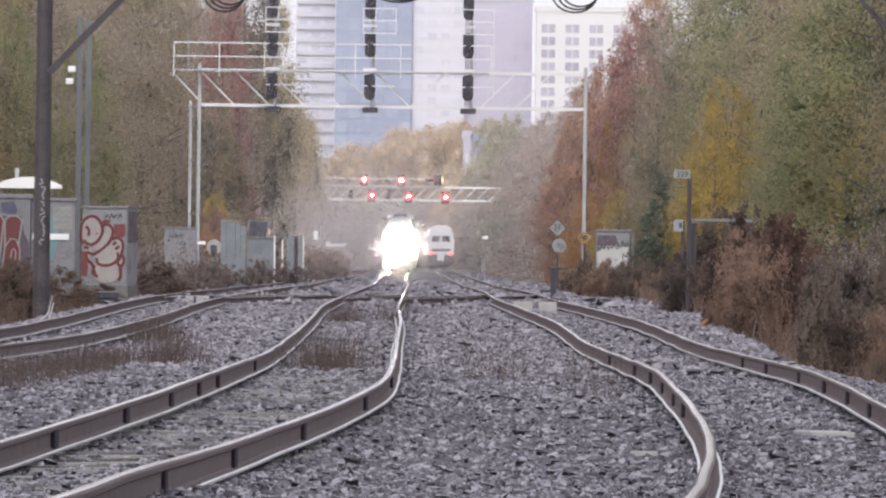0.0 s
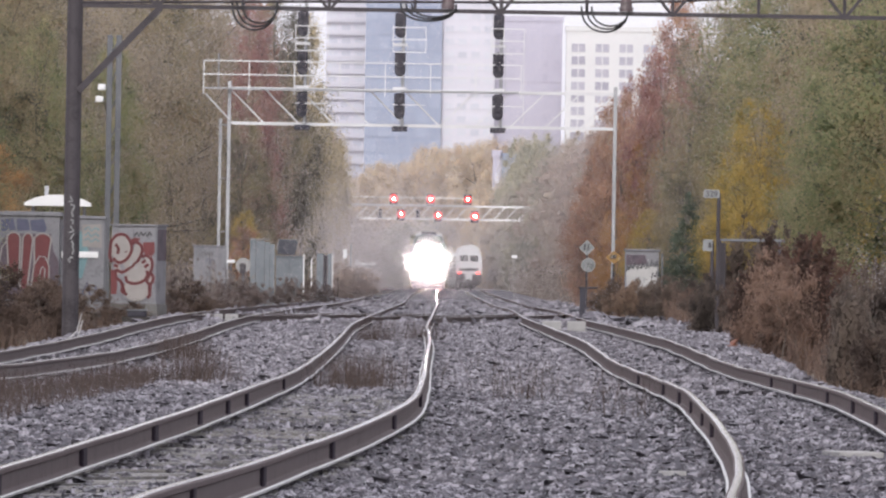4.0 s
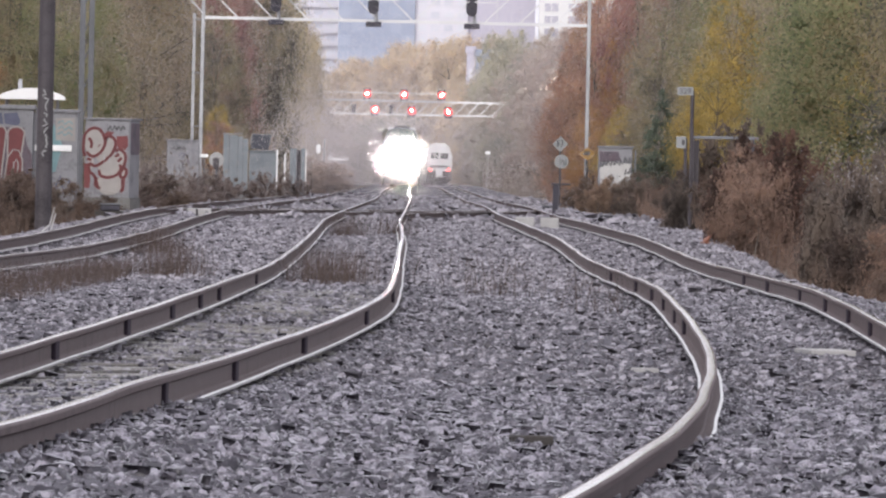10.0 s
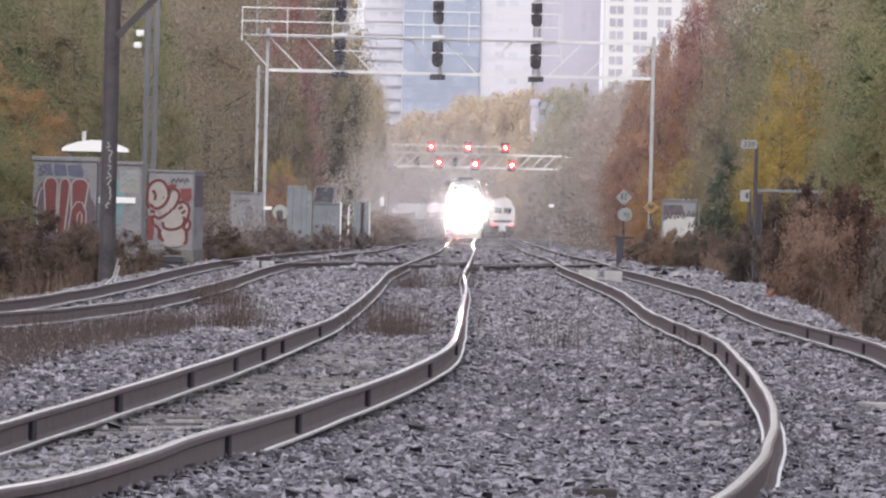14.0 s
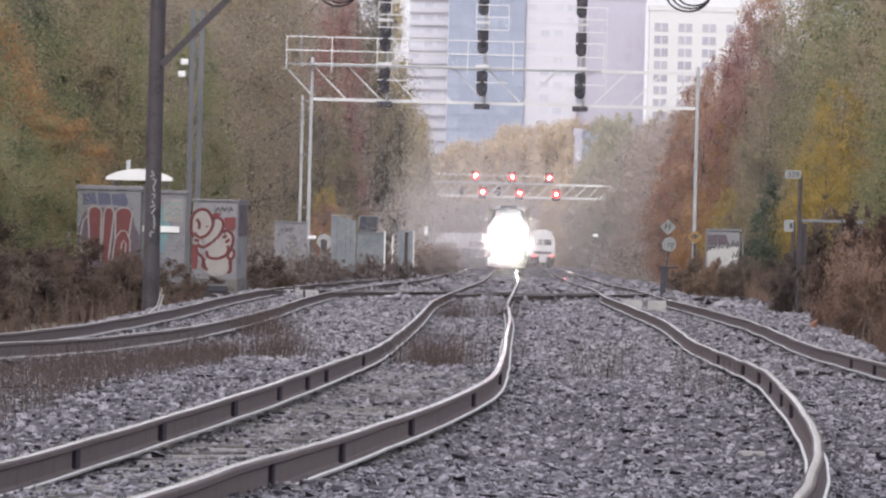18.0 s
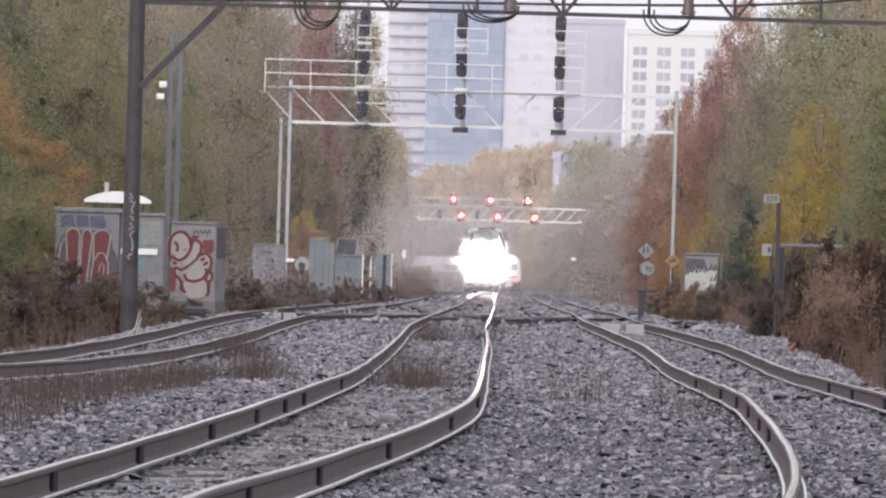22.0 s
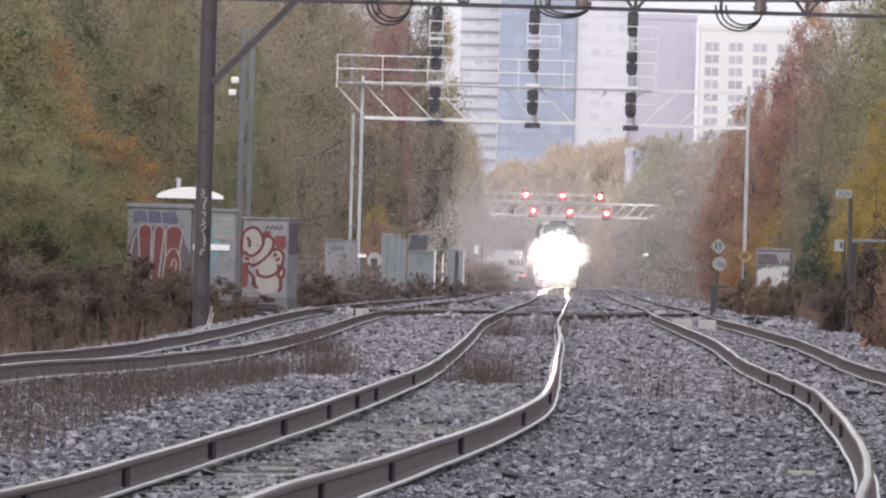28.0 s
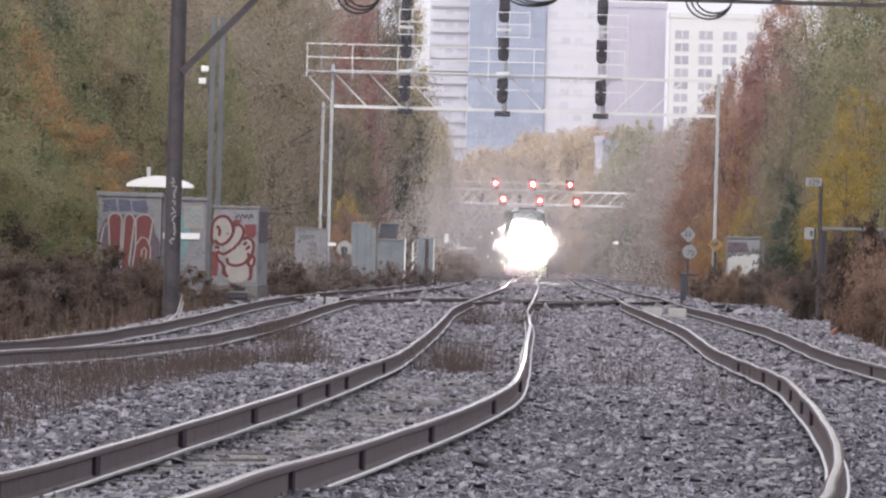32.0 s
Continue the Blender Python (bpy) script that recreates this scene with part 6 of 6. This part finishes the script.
def hull(profile, y0, y1, bm=None):
    """A body of constant section (x, z) between two stations."""
    bm = bm or bmesh.new()
    a = [bm.verts.new((x, y0, z)) for x, z in profile]
    b = [bm.verts.new((x, y1, z)) for x, z in profile]
    n = len(profile)
    bm.faces.new(a)
    bm.faces.new(b[::-1])
    for i in range(n):
        bm.faces.new((a[i], b[i], b[(i + 1) % n], a[(i + 1) % n]))
    bmesh.ops.recalc_face_normals(bm, faces=bm.faces)
    return bm


def coach(name, label, tail=False):
    """A two-deck coach, its end at y = 0 and its length away from it."""
    g = thing(name, label, "rail coach")
    sec = [(-1.35, 0.55), (-1.5, 1.3), (-1.5, 3.5), (-1.05, 4.75), (1.05, 4.75), (1.5, 3.5), (1.5, 1.3), (1.35, 0.55)]
    body = part("body", hull(sec, 0.0, 25.4), M_WHITE, g, "white coach body")
    band = 1.6 if tail else 2.75
    low = [(-1.40, 0.5), (-1.515, 1.25), (-1.515, band), (1.515, band), (1.515, 1.25), (1.40, 0.5)]
    part("green_band", hull(low, -0.012, 25.412), M_LOCO if not tail else M_UNDER, g, "dark lower band of the coach")
    for s in (-1, 1):
        for z in (1.95, 3.35):
            for k in range(9):
                y = 3.2 + k * 2.15
                x = s * (1.53 if z < 3 else 1.512)
                part("window", box(min(x, x - s * 0.03), max(x, x - s * 0.03), y, y + 1.75, z - 0.4, z + 0.3), M_GLASS, body)
        for y in (1.0, 23.0):
            part("door", box(s * 1.5 - 0.02, s * 1.5 + 0.02, y, y + 1.4, 0.7, 2.8), M_GREEN, g)
    for y in (3.2, 22.2):
        bogie(g, y)
    part("underframe", box(-1.2, 1.2, 5.5, 20, 0.3, 0.6), M_UNDER, g)
    if tail:
        part("cab_window", box(-1.05, -0.1, -0.05, 0.0, 3.05, 3.75, 0.02), M_GLASS, g)
        part("cab_window", box(0.1, 1.05, -0.05, 0.0, 3.05, 3.75, 0.02), M_GLASS, g)
        part("roof_dome", hull([(-1.0, 4.7), (-0.5, 4.95), (0.5, 4.95), (1.0, 4.7)], 0.2, 24), M_WHITE, g)
        part("lower_panel", box(-1.1, 1.1, -0.04, 0.0, 1.95, 2.25, 0.02), M_GLASS, g, "dark strip below the cab windows")
        for x in (-1.1, 1.1):
            part("tail_lamp", disc((x, -0.06, 1.7), 0.16, 0.1), M_TAIL, g, "lit red tail lamp")
        part("coupler", box(-0.2, 0.2, -0.7, 0.0, 0.7, 0.95), M_UNDER, g)
        part("gangway_door", box(-0.4, 0.4, -0.03, 0.0, 0.8, 1.9, 0.02), M_WHITE, g)
    return g


def locomotive():
    g = thing("locomotive", "dark green diesel locomotive with blazing headlights", "locomotive")
    sec = [(-1.45, 0.9), (-1.5, 1.6), (-1.5, 3.4), (-1.1, 4.45), (-0.4, 4.65), (0.4, 4.65), (1.1, 4.45), (1.5, 3.4), (1.5, 1.6), (1.45, 0.9)]
    part("body", hull(sec, 1.4, 20.5), M_LOCO, g, "dark green locomotive body")
    bm = hull([(x * 0.98, z if z < 3 else z - 0.05) for x, z in sec], 0.35, 1.4)
    for v in bm.verts:
        if v.co.y < 0.4:
            v.co.x *= 0.84
            v.co.y += 0.5 * max(0.0, v.co.z - 2.6) / 2
    part("cab", bm, M_LOCO, g, "green streamlined cab front")
    for s in (-1, 1):
        part("windscreen", box(min(0.08 * s, s * 1.02), max(0.08 * s, s * 1.02), 0.5, 0.62, 2.95, 3.65, 0.03), M_GLASS, g)
        part("side_band", box(s * 1.5 - 0.02, s * 1.5 + 0.02, 2.0, 20.0, 1.6, 2.2), M_WHITE, g, "white side band")
        dl = part("ditch_light", disc((s * 0.92, 0.22, 1.75), 0.3, 0.18), M_DARKSTEEL, g)
        part("lens", disc((s * 0.92, 0.127, 1.75), 0.25, 0.003), M_HEADLAMP, dl, "blazing white lamp lens")
        part("number_board", box(min(0.55 * s, 1.0 * s), max(0.55 * s, 1.0 * s), 0.62, 0.7, 3.85, 4.1, 0.02), M_INK, g)
        part("hand_rail", tube((s * 1.2, 0.25, 1.2), (s * 1.2, 0.3, 2.6), 0.025, 6), M_GALV, g)
    hl = part("headlight", box(-0.55, 0.55, 0.3, 0.7, 2.45, 3.1, 0.05), M_DARKSTEEL, g)
    for s in (-1, 1):
        part("lens", disc((s * 0.27, 0.297, 2.77), 0.25, 0.003), M_HEADLAMP, hl, "blazing white lamp lens")
    part("plow", hull([(-1.4, 0.15), (-1.45, 0.9), (1.45, 0.9), (1.4, 0.15)], 0.5, 0.9), M_BLACK, g)
    part("coupler", box(-0.2, 0.2, -0.35, 0.3, 0.7, 1.0, 0.03), M_UNDER, g)
    part("roof_cowl", hull([(-1.12, 4.46), (-0.42, 4.68), (0.42, 4.68), (1.12, 4.46), (0.4, 4.6), (-0.4, 4.6)], 1.3, 20.6), M_ROOFGREY, g, "grey roof cowl")
    part("roof_fan", disc((0, 12, 4.72), 0.6, 0.2, "z"), M_DARKSTEEL, g)
    part("horn", tube((0.3, 2.2, 4.7), (0.3, 1.9, 4.85), 0.06, 8), M_GALV, g)
    part("fuel_tank", box(-1.2, 1.2, 8, 13, 0.25, 0.9, 0.1), M_UNDER, g)
    part("frame", box(-1.3, 1.3, 1.0, 20.3, 0.75, 0.95), M_UNDER, g)
    for y in (4.3, 17.2):
        bogie(g, y)
    return g


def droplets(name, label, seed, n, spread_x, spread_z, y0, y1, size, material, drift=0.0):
    """A drifting cloud of tiny three-cornered drops round the head of the train, standing in for glow and haze,
    thinning outwards.
    """
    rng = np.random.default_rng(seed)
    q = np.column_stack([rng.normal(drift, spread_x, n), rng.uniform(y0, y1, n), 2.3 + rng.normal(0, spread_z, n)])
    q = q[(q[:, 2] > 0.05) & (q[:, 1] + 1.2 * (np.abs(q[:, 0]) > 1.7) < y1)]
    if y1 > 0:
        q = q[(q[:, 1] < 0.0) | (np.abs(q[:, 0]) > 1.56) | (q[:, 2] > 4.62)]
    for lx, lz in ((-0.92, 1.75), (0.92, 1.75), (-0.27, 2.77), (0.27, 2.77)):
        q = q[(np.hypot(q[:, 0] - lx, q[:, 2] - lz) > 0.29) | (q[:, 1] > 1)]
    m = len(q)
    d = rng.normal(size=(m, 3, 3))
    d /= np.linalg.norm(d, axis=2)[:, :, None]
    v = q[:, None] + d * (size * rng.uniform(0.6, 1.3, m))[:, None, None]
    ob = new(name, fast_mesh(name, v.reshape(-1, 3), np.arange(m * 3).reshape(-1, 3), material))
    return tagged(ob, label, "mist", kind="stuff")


def drizzle(seed, n, x0, x1, y0, y1, z1, size):
    """Fine drops standing in for haze over the line, too small to pick out drop by drop."""
    rng = np.random.default_rng(seed)
    q = np.column_stack([rng.uniform(x0, x1, n), rng.uniform(y0, y1, n), rng.uniform(-0.2, z1, n)])
    d = rng.normal(size=(n, 3, 3))
    d /= np.linalg.norm(d, axis=2)[:, :, None]
    v = q[:, None] + d * (size * rng.uniform(0.6, 1.3, n))[:, None, None]
    ob = new("drizzle", fast_mesh("drizzle", v.reshape(-1, 3), np.arange(n * 3).reshape(-1, 3), M_HAZE))
    return tagged(ob, "fine pale drops standing in for haze over the far tracks", "drizzle", kind="stuff")


def at_line(values, y):
    x, z = float(along(values, y)), float(along(LEVEL, y))
    d = float(along(values, y + 6) - along(values, y - 6)) / 12
    return pose(x, y, z, 0, 0, -math.degrees(math.atan(d)))


# two banks of drops added to lighten the distance like haze
drizzle(90, 420000, -9.5, 17.5, 790, 905, 13.5, 0.0122)
drizzle(91, 320000, -8.0, 22.0, 1150, 1350, 19.0, 0.017)
LOCO = locomotive()
# added cloud of drops that gives the headlights their bloom
GLOW_DROPS = droplets("glow_drops", "fine drops added to spread the glow of the headlights", 77, 26000, 0.95, 0.8, -6.0, -0.3, 0.03, M_GLOW_DROPS)
# added drops that imitate the haze behind and beside the train
MIST = droplets("mist", "pale drops standing in for haze round the train", 78, 370000, 5.8, 3.4, 3.0, 60.0, 0.036, M_HAZE, -4.0)
FOLLOW = [coach("coach", "white and green two-deck coach behind the locomotive")]
FOLLOW += [copy_thing(FOLLOW[0], pose(0, 0, 0)) for k in range(3)]
CAB = coach("cab_coach", "white two-deck cab coach at the tail with red lamps", True)
LEAVING = [CAB] + [copy_thing(FOLLOW[0], pose(0, 0, 0)) for k in range(7)]
for c in LEAVING[1:]:
    tagged(c, "white and green two-deck coach of the departing train")


def coming(t):
    return 1905.0 - 11.6 * t


def leaving(t):
    return 2580.0 + 13.5 * t


def motions():
    times = [0, 4, 8, 12, 16, 20, 24, 28, 32]
    for c in (LOCO, GLOW_DROPS, MIST):
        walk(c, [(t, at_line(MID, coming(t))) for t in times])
    # the drum turns from blank past amber to red in the first second
    walk(DRUM, [(t, pose(16.93, -0.6, 9.58, 0, 0, a)) for t, a in ((0, 270), (0.1, 225), (0.2, 180), (0.6, 180), (0.7, 135), (0.8, 90), (0.9, 45), (1.0, 0), (32, 0))])
    for k, c in enumerate(FOLLOW):
        walk(c, [(t, at_line(MID, coming(t) + 21.4 + 26 * k)) for t in times])
    for k, c in enumerate(LEAVING):
        walk(c, [(t, at_line(EAST, min(3285.0, leaving(t) + 26 * k))) for t in times])


motions()
